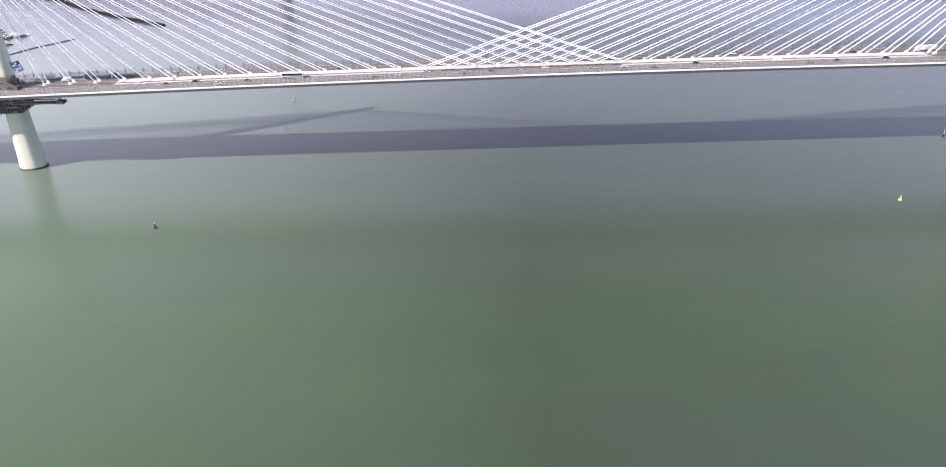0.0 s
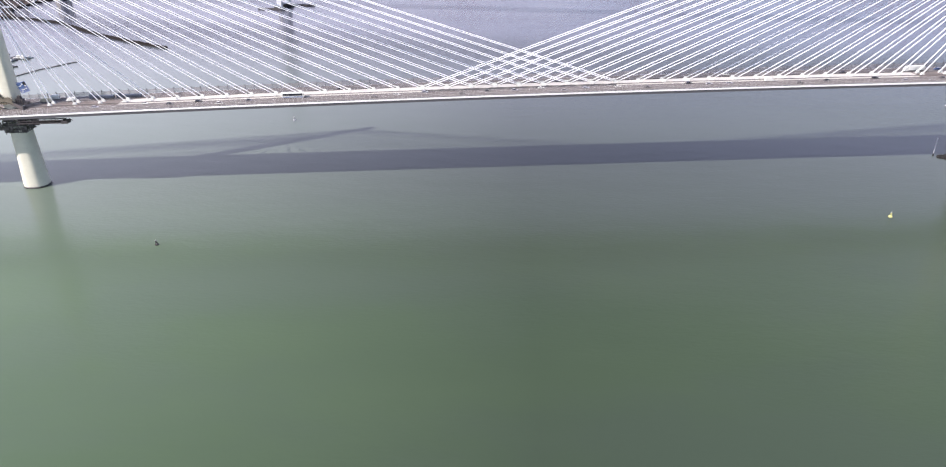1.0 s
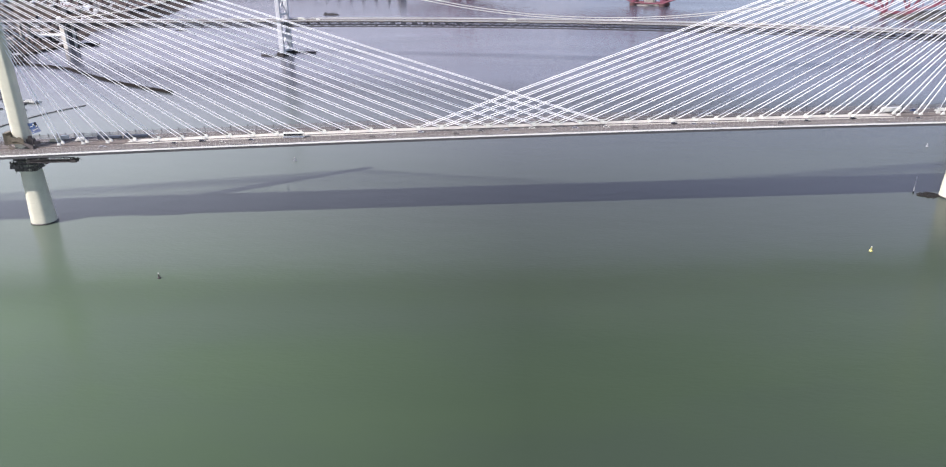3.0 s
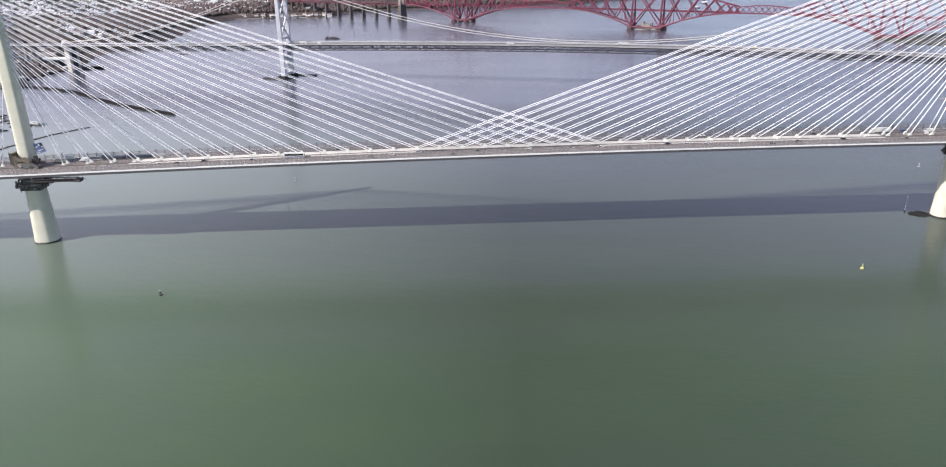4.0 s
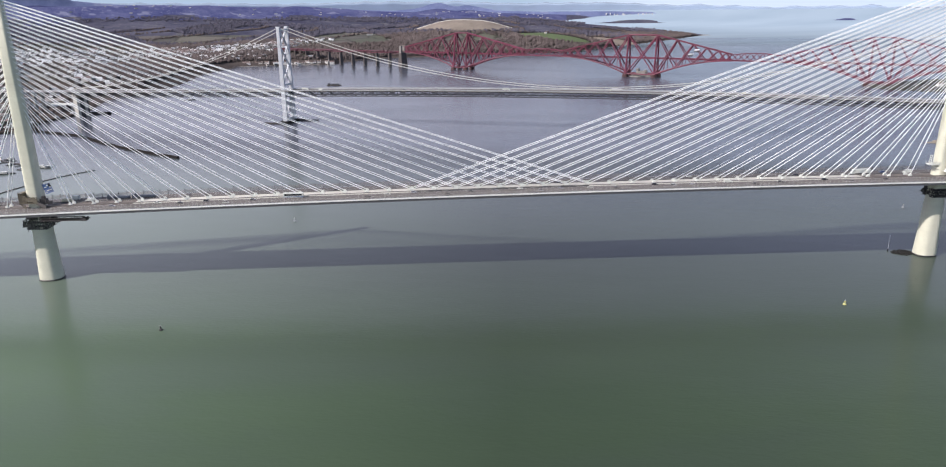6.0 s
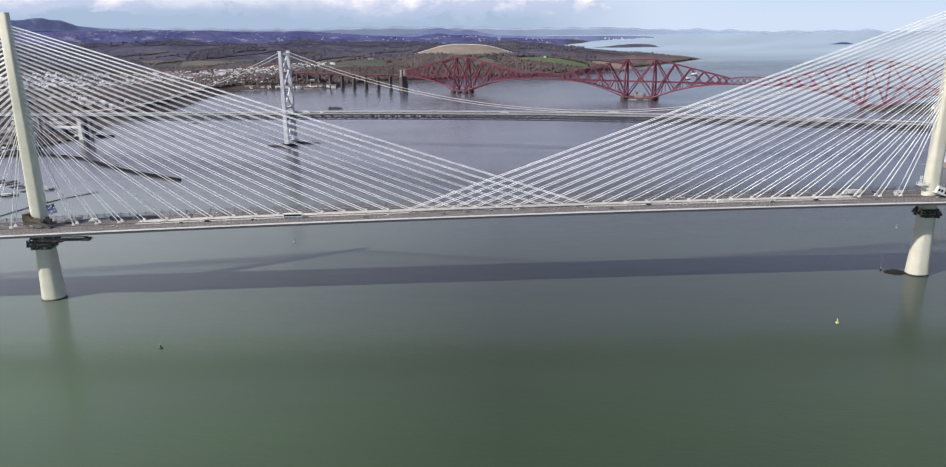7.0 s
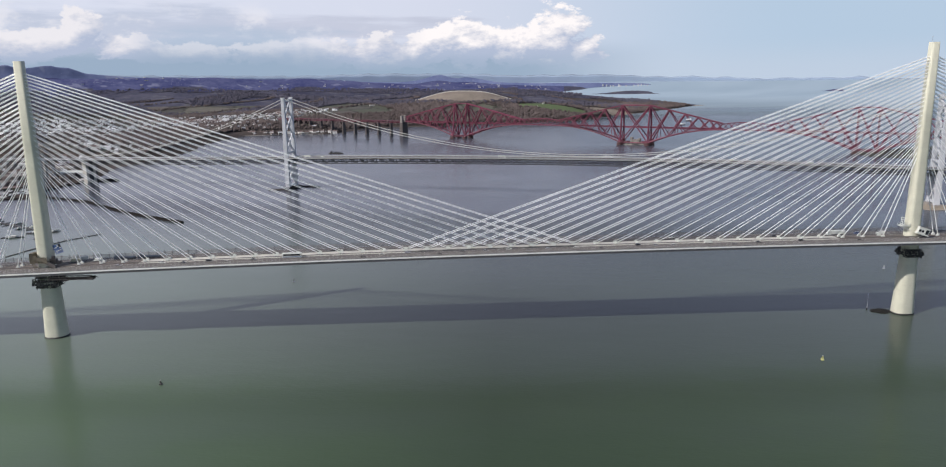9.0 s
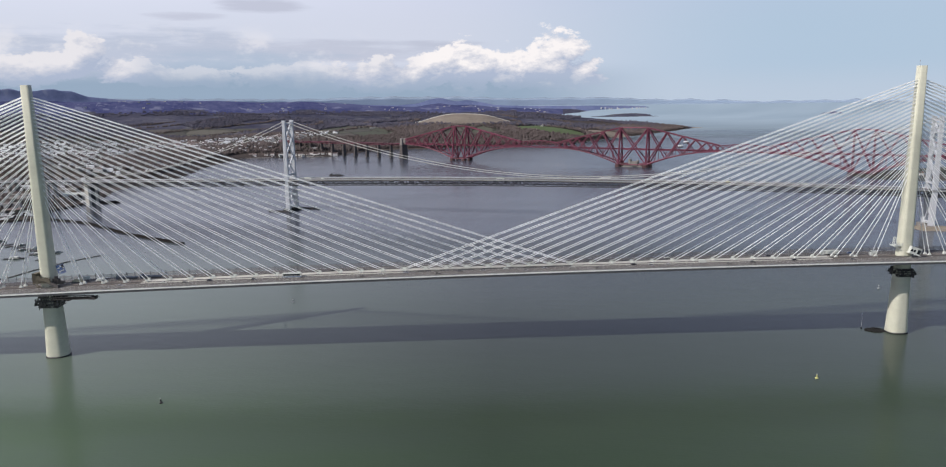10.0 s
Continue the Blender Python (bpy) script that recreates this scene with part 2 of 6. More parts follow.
RAIL_GREY = material("shade_darkened_rail_steel", (0.13, 0.125, 0.12), 0.6, 0.2, vary=0.15)
CABLE = material("white_cable_sheath", (0.90, 0.92, 0.92), 0.4, vary=0.03)
GALV = material("galvanised_steel", (0.42, 0.43, 0.45), 0.45, 0.6, vary=0.12)
SCAFFOLD = material("dusty_scaffold_tubes_and_sheets", (0.115, 0.105, 0.10), 0.7, 0.2, vary=0.35, fine=2.0, per_island=0.5)
LANDING = material("weathered_brown_staging", (0.135, 0.118, 0.085), 0.8, vary=0.35, fine=2.0, per_island=0.5)
DARK_STEEL = material("dark_scaffold_steel", (0.055, 0.05, 0.05), 0.6, 0.3, vary=0.35, fine=3.0, per_island=0.3)
LOUVRE = material("grey_louvre_panels", (0.27, 0.245, 0.23), 0.55, vary=0.15)
POST = material("light_grey_post", (0.36, 0.35, 0.335), 0.5, vary=0.1)
JOINT = material("tower_pour_joint", (0.50, 0.48, 0.40), 0.85, vary=0.1)
RUSTY = material("weathered_timber_and_steel", (0.16, 0.14, 0.10), 0.8, vary=0.35, fine=2.0, per_island=0.4)
GLASS = material("dark_vehicle_glass", (0.02, 0.024, 0.03), 0.1, vary=0.05, spec=0.8)
TYRE = material("tyre_rubber", (0.02, 0.02, 0.02), 0.85, vary=0.1)
BANNER = material("faded_banner_cloth", (0.12, 0.16, 0.29), 0.7, vary=0.3, scale=0.5, fine=1.5)
BLUE = material("blue_paint", (0.045, 0.095, 0.235), 0.45, vary=0.1)
SILVER_BLUE = material("faded_blue_tarpaulin", (0.045, 0.060, 0.085), 0.6, vary=0.2, fine=2.0)
BLACK_CAR = material("black_car_paint", (0.02, 0.02, 0.022), 0.25, vary=0.05)
SILVER_CAR = material("silver_car_paint", (0.45, 0.46, 0.48), 0.3, 0.5, vary=0.04)
CREAM = material("cream_paint", (0.62, 0.58, 0.42), 0.5, vary=0.08)
FRB_STEEL = material("pale_grey_bridge_paint", (0.55, 0.57, 0.60), 0.5, vary=0.08, scale=0.05)
FRB_DARK = material("dark_truss_steel", (0.045, 0.047, 0.05), 0.6, vary=0.2, scale=0.2)
RED = material("red_oxide_paint", (0.140, 0.023, 0.050), 0.55, vary=0.18, scale=0.06, fine=0.8, per_object=0.2)
FOOTING = material("stained_red_brown_footing", (0.085, 0.042, 0.042), 0.85, vary=0.25, scale=0.2, fine=1.0)
DARK_STONE = material("weathered_dark_stone", (0.105, 0.092, 0.088), 0.9, vary=0.2, scale=0.2, fine=1.2, bump=0.2)
GREY_CABLE = material("weathered_cable_wrapping", (0.50, 0.50, 0.47), 0.5, vary=0.08)
GRANITE = material("grey_granite", (0.24, 0.225, 0.21), 0.85, vary=0.2, scale=0.2, fine=1.5, bump=0.2)
ROCK = material("dark_weedy_rock", (0.022, 0.022, 0.021), 0.9, vary=0.4, scale=0.3, fine=1.5, bump=0.5, spec=0.12)
RUBBLE = material("brown_rubble_stone", (0.017, 0.0155, 0.015), 0.95, vary=0.30, scale=0.3, fine=1.2, bump=0.4, spec=0.05, per_island=0.4)
SAND = material("tan_shore_rock", (0.25, 0.215, 0.17), 0.9, vary=0.2, scale=0.1, fine=0.8)
WOOD = material("bare_brown_woodland", (0.088, 0.074, 0.068), 0.95, vary=0.4, scale=0.008, fine=0.2, spec=0.05, per_island=0.7)
# field colours raised to carry some distance haze
FIELDS = mix_material("patchwork_of_fields", ((0.058, 0.058, 0.054), (0.090, 0.094, 0.072), (0.070, 0.068, 0.064), (0.150, 0.142, 0.118), (0.080, 0.092, 0.066), (0.125, 0.112, 0.102), (0.066, 0.070, 0.062)), 150.0, fine=0.05, hedge=0.7)
TOWN = mix_material("town_ground", ((0.060, 0.062, 0.048), (0.13, 0.125, 0.115), (0.075, 0.078, 0.058), (0.22, 0.21, 0.20), (0.055, 0.055, 0.045)), 45.0, hedge=0.5)
STUBBLE = material("tan_stubble_field", (0.225, 0.193, 0.160), 0.95, vary=0.2, scale=0.01, fine=0.1, spec=0.05)
GREEN = material("spring_green_field", (0.110, 0.145, 0.075), 0.95, vary=0.12, scale=0.01, fine=0.1, spec=0.05)


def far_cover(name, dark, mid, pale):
    """Distant country, its blue haze put into the colours: broad folds, fine mottling, and pale flecks of fields and
    roofs.
    """
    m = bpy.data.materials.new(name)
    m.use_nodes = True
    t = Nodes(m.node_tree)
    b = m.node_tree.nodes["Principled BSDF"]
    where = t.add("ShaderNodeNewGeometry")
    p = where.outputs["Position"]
    # normals lifted upwards, softening the shading of slopes as haze does
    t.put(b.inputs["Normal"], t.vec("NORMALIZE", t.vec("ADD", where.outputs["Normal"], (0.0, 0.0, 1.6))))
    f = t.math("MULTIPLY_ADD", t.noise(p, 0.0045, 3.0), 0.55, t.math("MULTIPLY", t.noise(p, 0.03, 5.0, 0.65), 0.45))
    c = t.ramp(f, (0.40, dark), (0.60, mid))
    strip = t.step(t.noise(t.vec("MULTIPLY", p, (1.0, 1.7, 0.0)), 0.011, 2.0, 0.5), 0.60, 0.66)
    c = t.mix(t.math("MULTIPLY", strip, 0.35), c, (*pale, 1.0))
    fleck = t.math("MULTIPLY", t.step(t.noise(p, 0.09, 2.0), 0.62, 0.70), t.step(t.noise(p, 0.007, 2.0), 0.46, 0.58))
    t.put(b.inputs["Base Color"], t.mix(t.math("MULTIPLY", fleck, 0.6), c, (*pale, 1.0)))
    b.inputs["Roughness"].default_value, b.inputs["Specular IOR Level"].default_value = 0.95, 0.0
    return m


FAR_WOOD = far_cover("hazed_far_woods_and_fields", (0.050, 0.052, 0.082), (0.098, 0.098, 0.130), (0.22, 0.22, 0.20))
FAR_LAND = far_cover("hazed_far_moor_and_forest", (0.050, 0.058, 0.148), (0.104, 0.114, 0.215), (0.34, 0.36, 0.44))
FAR_MOOR = far_cover("hazed_blue_moor", (0.120, 0.150, 0.275), (0.180, 0.215, 0.360), (0.30, 0.33, 0.43))
TREES = material("bare_trees", (0.118, 0.098, 0.094), 0.95, vary=0.26, scale=0.006, fine=0.3, spec=0.05, per_island=0.22, twigs=0.9)
# blue-grey distance haze put into the tree colour
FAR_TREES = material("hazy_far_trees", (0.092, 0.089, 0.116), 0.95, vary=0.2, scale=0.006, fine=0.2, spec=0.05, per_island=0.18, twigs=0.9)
YARD = material("boats_and_cars_in_a_yard", (0.40, 0.40, 0.40), 0.6, vary=0.6, scale=0.2, fine=0.5, per_island=1.6)


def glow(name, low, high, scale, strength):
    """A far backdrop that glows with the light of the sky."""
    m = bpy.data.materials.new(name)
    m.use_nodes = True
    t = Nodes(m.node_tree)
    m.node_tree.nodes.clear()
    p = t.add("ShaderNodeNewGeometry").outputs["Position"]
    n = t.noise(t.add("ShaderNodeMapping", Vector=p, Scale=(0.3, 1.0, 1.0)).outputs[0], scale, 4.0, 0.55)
    # reflected sky put in as emission, paler towards the horizon
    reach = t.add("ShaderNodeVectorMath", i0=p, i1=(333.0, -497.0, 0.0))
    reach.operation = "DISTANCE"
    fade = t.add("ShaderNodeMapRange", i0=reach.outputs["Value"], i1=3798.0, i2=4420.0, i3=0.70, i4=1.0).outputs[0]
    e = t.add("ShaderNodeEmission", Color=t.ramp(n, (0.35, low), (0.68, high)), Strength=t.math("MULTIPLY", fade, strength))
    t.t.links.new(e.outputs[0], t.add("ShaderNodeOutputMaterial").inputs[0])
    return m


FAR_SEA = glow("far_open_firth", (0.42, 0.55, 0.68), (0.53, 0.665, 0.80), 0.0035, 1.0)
# pale blue of the last hills is air haze painted as base colour
FAR_HAZE = material("hazed_farthest_hills", (0.315, 0.395, 0.51), 0.95, vary=0.08, scale=0.002, fine=0.01, spec=0.0)
HARL = material("white_harled_wall", (0.74, 0.72, 0.68), 0.85, vary=0.12, fine=1.0, per_object=0.9)
TOWN_WALL = material("mixed_town_walls", (0.66, 0.645, 0.62), 0.85, vary=0.42, fine=0.5, per_island=1.0)
ROOF = material("slate_and_tile_roof", (0.16, 0.12, 0.11), 0.8, vary=0.25, fine=1.5, per_object=0.8)
SHED = material("pale_metal_shed", (0.62, 0.63, 0.65), 0.5, vary=0.08)
YELLOW = material("yellow_green_buoy_paint", (0.52, 0.51, 0.20), 0.5, vary=0.1)


# ---------- mesh helpers ----------
class Shape:
    """Vertices and faces of one mesh."""

    def __init__(self):
        self.v, self.f = [], []

    def add(self, verts, faces):
        k = len(self.v)
        self.v += [tuple(p) for p in verts]
        self.f += [tuple(i + k for i in f) for f in faces]
        return self

    def box(self, x0, x1, y0, y1, z0, z1, m=None):
        pts = [Vector((x, y, z)) for z in (z0, z1) for x, y in ((x0, y0), (x1, y0), (x1, y1), (x0, y1))]
        if m is not None:
            pts = [m @ p for p in pts]
        return self.add(pts, ((3, 2, 1, 0), (4, 5, 6, 7), (0, 1, 5, 4), (1, 2, 6, 5), (2, 3, 7, 6), (3, 0, 4, 7)))

    def bar(self, p, q, w, h=None, n=4):
        """A prism from p to q: w x h for n = 4, else a tube of diameter w."""
        p, q = Vector(p), Vector(q)
        d = (q - p).normalized()
        side = d.cross((0, 0, 1))
        side = side.normalized() if side.length > 1e-4 else Vector((1, 0, 0))
        up = side.cross(d)
        h = w if h is None else h
        if n == 4:
            ring = [side * (a * w / 2) + up * (b * h / 2) for a, b in ((-1, -1), (1, -1), (1, 1), (-1, 1))]
        else:
            ring = [side * (math.cos(i * math.tau / n) * w / 2) + up * (math.sin(i * math.tau / n) * w / 2) for i in range(n)]
        return self.loft([[p + r for r in ring], [q + r for r in ring]])

    def pipe(self, points, d, n=8):
        """A tube of diameter d (or d(i)) through the points."""
        pts, rings = [Vector(p) for p in points], []
        for i, p in enumerate(pts):
            way_p = (pts[min(i + 1, len(pts) - 1)] - pts[max(i - 1, 0)]).normalized()
            side = way_p.cross((0, 0, 1)).normalized()
            up, r = side.cross(way_p), (d(i) if callable(d) else d) / 2
            rings.append([p + side * (math.cos(k * math.tau / n) * r) + up * (math.sin(k * math.tau / n) * r) for k in range(n)])
        return self.loft(rings)

    def loft(self, rings, caps=True):
        n, k = len(rings[0]), len(rings)
        faces = [(j * n + i, j * n + (i + 1) % n, (j + 1) * n + (i + 1) % n, (j + 1) * n + i) for j in range(k - 1) for i in range(n)]
        if caps:
            faces += [tuple(range(n))[::-1], tuple((k - 1) * n + i for i in range(n))]
        return self.add([p for r in rings for p in r], faces)


def mesh(name, shape, mat, smooth=False):
    me = bpy.data.meshes.new(name)
    me.from_pydata(shape.v, [], shape.f)
    for one in (mat if isinstance(mat, (list, tuple)) else [mat]):
        me.materials.append(one)
    if smooth:
        me.polygons.foreach_set("use_smooth", [True] * len(me.polygons))
    me.update()
    return me


def part(name, shape, mat, parent, label="", smooth=False):
    ob = new(name, shape if isinstance(shape, bpy.types.Mesh) else mesh(name, shape, mat, smooth))
    ob.parent = parent
    return tagged(ob, label) if label else ob


def thing(name, m, label, category, group="", kind=""):
    ob = new(name)
    ob.matrix_basis = m
    return tagged(ob, label, category, group, kind)


def rounded(w, d, z, x=0.0, y=0.0, r=0.28, n=4):
    """A rounded rectangle w x d at height z."""
    rad, ring = r * min(w, d), []
    for cx, cy, a in ((1, 1, 0), (-1, 1, 90), (-1, -1, 180), (1, -1, 270)):
        for i in range(n + 1):
            t = radians(a + 90 * i / n)
            ring.append((x + cx * (w / 2 - rad) + rad * math.cos(t), y + cy * (d / 2 - rad) + rad * math.sin(t), z))
    return ring


# ---------- distance ----------
EYE_Z = 187.4
HUB = Vector((333.0, -497.0))
NEAR, SPAN = 2600.0, 2050.0


def far(x, y, z=0.0):
    """Draws in what lies beyond 2.6 km so that it fits inside the view's depth, keeping every bearing and height angle."""
    dx, dy = x - HUB.x, y - HUB.y
    d = math.hypot(dx, dy)
    if d <= NEAR:
        return (x, y, z), 1.0
    k = (NEAR + SPAN * (1 - math.exp(-(d - NEAR) / SPAN))) / d
    return (HUB.x + dx * k, HUB.y + dy * k, EYE_Z + (z - EYE_Z) * k), k


# ---------- water ----------
def water():
    s = Shape()
    rings = [0.5, 300, 700, 1200, 1700, 2200, 2600, 3200, 4000, 5000, 7000, 10000, 20000, 40000]
    n = 144
    for d in rings:
        s.v += [(HUB.x + d * math.sin(i * math.tau / n), HUB.y + d * math.cos(i * math.tau / n), 0.0) for i in range(n)]
    for j in range(len(rings) - 1):
        s.f += [(j * n + (i + 1) % n, (j + 1) * n + (i + 1) % n, (j + 1) * n + i, j * n + i) for i in range(n)]
    s.f.append(tuple(range(n))[::-1])
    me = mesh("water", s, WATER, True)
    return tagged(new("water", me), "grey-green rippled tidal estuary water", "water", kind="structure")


water()


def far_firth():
    """The open firth beyond the depth of the view, as a glowing backdrop."""
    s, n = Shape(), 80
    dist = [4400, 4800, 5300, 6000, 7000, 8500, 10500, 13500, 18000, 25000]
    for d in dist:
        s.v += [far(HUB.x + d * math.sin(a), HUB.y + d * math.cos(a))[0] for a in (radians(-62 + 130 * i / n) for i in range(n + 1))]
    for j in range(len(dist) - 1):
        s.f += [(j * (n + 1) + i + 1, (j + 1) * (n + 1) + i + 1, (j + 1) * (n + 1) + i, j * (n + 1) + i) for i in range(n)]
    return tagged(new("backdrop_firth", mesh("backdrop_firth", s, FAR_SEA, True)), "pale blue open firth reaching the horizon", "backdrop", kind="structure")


far_firth()

# ---------- cable-stayed bridge ----------
QC = pose(0, 0, 0, 0, 0, math.degrees(math.asin(60 / 650)))
TOWERS = (-2.5, 651.5)


def road_z(s):
    """Height of the running surface along the cable-stayed bridge."""
    return 54.6 + 0.0261 * s - 0.000021 * s * s


def along(points, s0, s1, step):
    """A strip with the given cross section (n, dz) swept along the deck."""
    k = max(1, round((s1 - s0) / step))
    sh = Shape()
    sh.loft([[(s, n, road_z(s) + dz) for n, dz in points] for s in (s0 + (s1 - s0) * i / k for i in range(k + 1))])
    return sh


def rect(n0, n1, z0, z1):
    return ((n0, z0), (n0, z1), (n1, z1), (n1, z0))


qc = thing("cable_stayed_bridge", QC, "pale cable-stayed road bridge on slender concrete towers over the estuary", "bridge")
S0, S1 = -430.0, 1080.0
deck = part("deck", along(((-19.7, -0.02), (-19.85, -2.7), (-15.5, -3.6), (-6, -4.9), (6, -4.9), (15.5, -3.6), (19.85, -2.7), (19.7, -0.02)), S0, S1, 15), DECK_STEEL, qc,
            "grey steel box girder deck")
for side in (-1, 1):
    a, b = sorted((side * 19.7, side * 20.05))
    part("fascia", along(rect(a, b, -1.05, -0.05), S0, S1, 15), FASCIA, deck, "white-painted deck edge")
    a, b = sorted((side * 5.6, side * 18.6))
    part("carriageway", along(rect(a, b, -0.01, 0.03), S0, S1, 15), ASPHALT, deck, "grey asphalt carriageway")
    for n, w in ((6.2, 0.2), (9.9, 0.15), (13.5, 0.15), (17.9, 0.2)):
        a, b = sorted((side * (n - w / 2), side * (n + w / 2)))
        part("lane_line", along(rect(a, b, 0.02, 0.036), S0, S1, 30), MARKING, deck, "white lane line")
LENS0, LENS1 = 260.5, 388.9                                                  # stretch where both fans of stays meet
WORKS0, WORKS1 = 64.0, 594.0                                                   # unfinished surfacing round the towers
for a, b in ((S0, -90.0), (WORKS0, LENS0), (LENS1, WORKS1), (745.0, S1)):
    part("central_reserve", along(((-5.4, -0.01), (-5.2, 0.35), (5.2, 0.35), (5.4, -0.01)), a, b, 15), RESERVE, deck, "pale concrete central reserve")
for a, b in ((-90.0, WORKS0), (WORKS1, 745.0)):
    part("reserve_slab", along(((-5.4, -0.01), (-5.2, 0.22), (5.2, 0.22), (5.4, -0.01)), a, b, 15), WORKS, deck, "dark brown unfinished reserve at a tower")
part("reserve_slab", along(((-5.4, -0.01), (-5.2, 0.20), (5.2, 0.20), (5.4, -0.01)), LENS0, LENS1, 15), FRB_DARK, deck, "dark surfacing between the anchor plinths")
for k in range(8):
    sh, a = Shape(), LENS0 + 16.05 * k
    sh.loft([[(s, -w, road_z(s)), (s, -w, road_z(s) + 0.55), (s, w, road_z(s) + 0.55), (s, w, road_z(s))] for s, w in
             ((a + 16.05 * u, 0.5 + 4.6 * math.sin(math.pi * u) ** 1.25) for u in (0.03, 0.1, 0.2, 0.35, 0.5, 0.65, 0.8, 0.9, 0.97))])
    part("reserve_panel", sh, RESERVE, deck, "pale lens-shaped reserve panel between anchors")
# rails coloured dark to give the shadow line along the reserve
for n in (-5.0, 5.0):
    part("guard_rail", along(rect(n - 0.12, n + 0.12, 0.60, 1.05), S0, S1, 15), RAIL_GREY, deck, "steel guard rail darkened for its shaded line")
# wind barriers: louvres on posts
for side in (-1, 1):
    for k in range(4):
        z = 0.5 + 0.62 * k
        a, b = sorted((side * 19.45, side * 19.52))
        part("louvre", along(rect(a, b, z, z + 0.27), S0, S1, 15), LOUVRE, deck)
post_near = mesh("barrier_post", Shape().box(-0.09, 0.09, -0.30, -0.08, 0, 3.0).box(-0.18, 0.18, -0.36, 0.0, 0, 0.3), POST)
post_far = mesh("barrier_post", Shape().box(-0.11, 0.11, -0.11, 0.11, 0, 3.5).box(-0.25, 0.25, -0.3, 0.1, 3.5, 3.75), DARK_STEEL)
for i in range(286):
    s = -100 + 3 * i
    part("barrier_post", post_near, None, deck).location = (s, -19.25, road_z(s))
for i in range(144):
    s = -100 + 6 * i
    part("barrier_post", post_far, None, deck).location = (s, 19.25, road_z(s))


def corner(z):
    """The shaft is nearly round below the deck and squarer above it."""
    return float(np.interp(z, (20, 56, 64, 110), (0.45, 0.44, 0.34, 0.26)))


def tower(s0, top, cable_top, out):
    prof = ((-4, 16.5, 14.0), (2, 16.2, 13.8), (10, 15.4, 13.1), (20, 14.5, 12.5), (34, 13.5, 11.8), (47, 12.5, 11.1), (60, 10.7, 9.9), (80, 9.8, 9.2), (110, 8.8, 8.4), (150, 7.6, 7.3), (top, 6.0, 6.0))
    sh = Shape().loft([rounded(w, d, z, r=corner(z), n=6) for z, w, d in prof])
    ob = part("tower", sh, CONCRETE, qc, "pale concrete bridge tower", True)
    ob.location.x = s0 + out
    part("caisson", Shape().loft([rounded(17.5, 15.0, -6, r=0.45), rounded(17.2, 14.7, 0.5, r=0.45), rounded(16.5, 14.0, 1.0, r=0.45)]), WET, ob, "dark wet foundation rim")
    for z in range(16, int(top) - 4, 4):
        w = float(np.interp(z, [p[0] for p in prof], [p[1] for p in prof]))
        d = float(np.interp(z, [p[0] for p in prof], [p[2] for p in prof]))
        part("pour_joint", Shape().loft([rounded(w + 0.03, d + 0.03, z, r=corner(z), n=6), rounded(w + 0.03, d + 0.03, z + 0.06, r=corner(z), n=6)], False), JOINT, ob)
    # 24 pairs of stays to each side
    for k in range(24):
        z1 = cable_top - 2.1 * k - 0.05 * k * k
        for way_s in (-1, 1):
            s = s0 + way_s * (391.0 - 16.05 * k)
            for n in (-2.7, 2.7):
                w = float(np.interp(z1, [p[0] for p in prof], [p[1] for p in prof])) / 2 - 0.3
                p, q = Vector((way_s * w, n * 0.5, z1)), Vector((s - s0 - out, n, road_z(s) + 1.5))
                part("stay_cable", Shape().bar(p, q, 0.51, n=6), CABLE, ob)
                e = q + (p - q).normalized() * 3.2
                foot = Shape().bar(q + Vector((0, 0, -0.2)), e, 0.72, n=8)
                foot.loft([[(q.x - a, n - b, q.z + z), (q.x + a, n - b, q.z + z), (q.x + a, n + b, q.z + z), (q.x - a, n + b, q.z + z)] for z, a, b in ((-1.5, 1.5, 0.75), (-0.4, 1.1, 0.65), (0.7, 0.55, 0.45))])
                part("cable_anchor", foot, WHITE, ob, "white cable anchor")
    return ob


left_tower = tower(TOWERS[0], 202.2, 193.8, -2.0)
right_tower = tower(TOWERS[1], 209.2, 198.8, 2.4)
part("mast", Shape().bar((-1.8, 0, 209), (-1.8, 0, 213.0), 0.2, n=6).bar((-1.8, 0, 212.8), (-1.8, 0, 213.5), 0.5, n=6), GALV, right_tower, "aviation light mast")


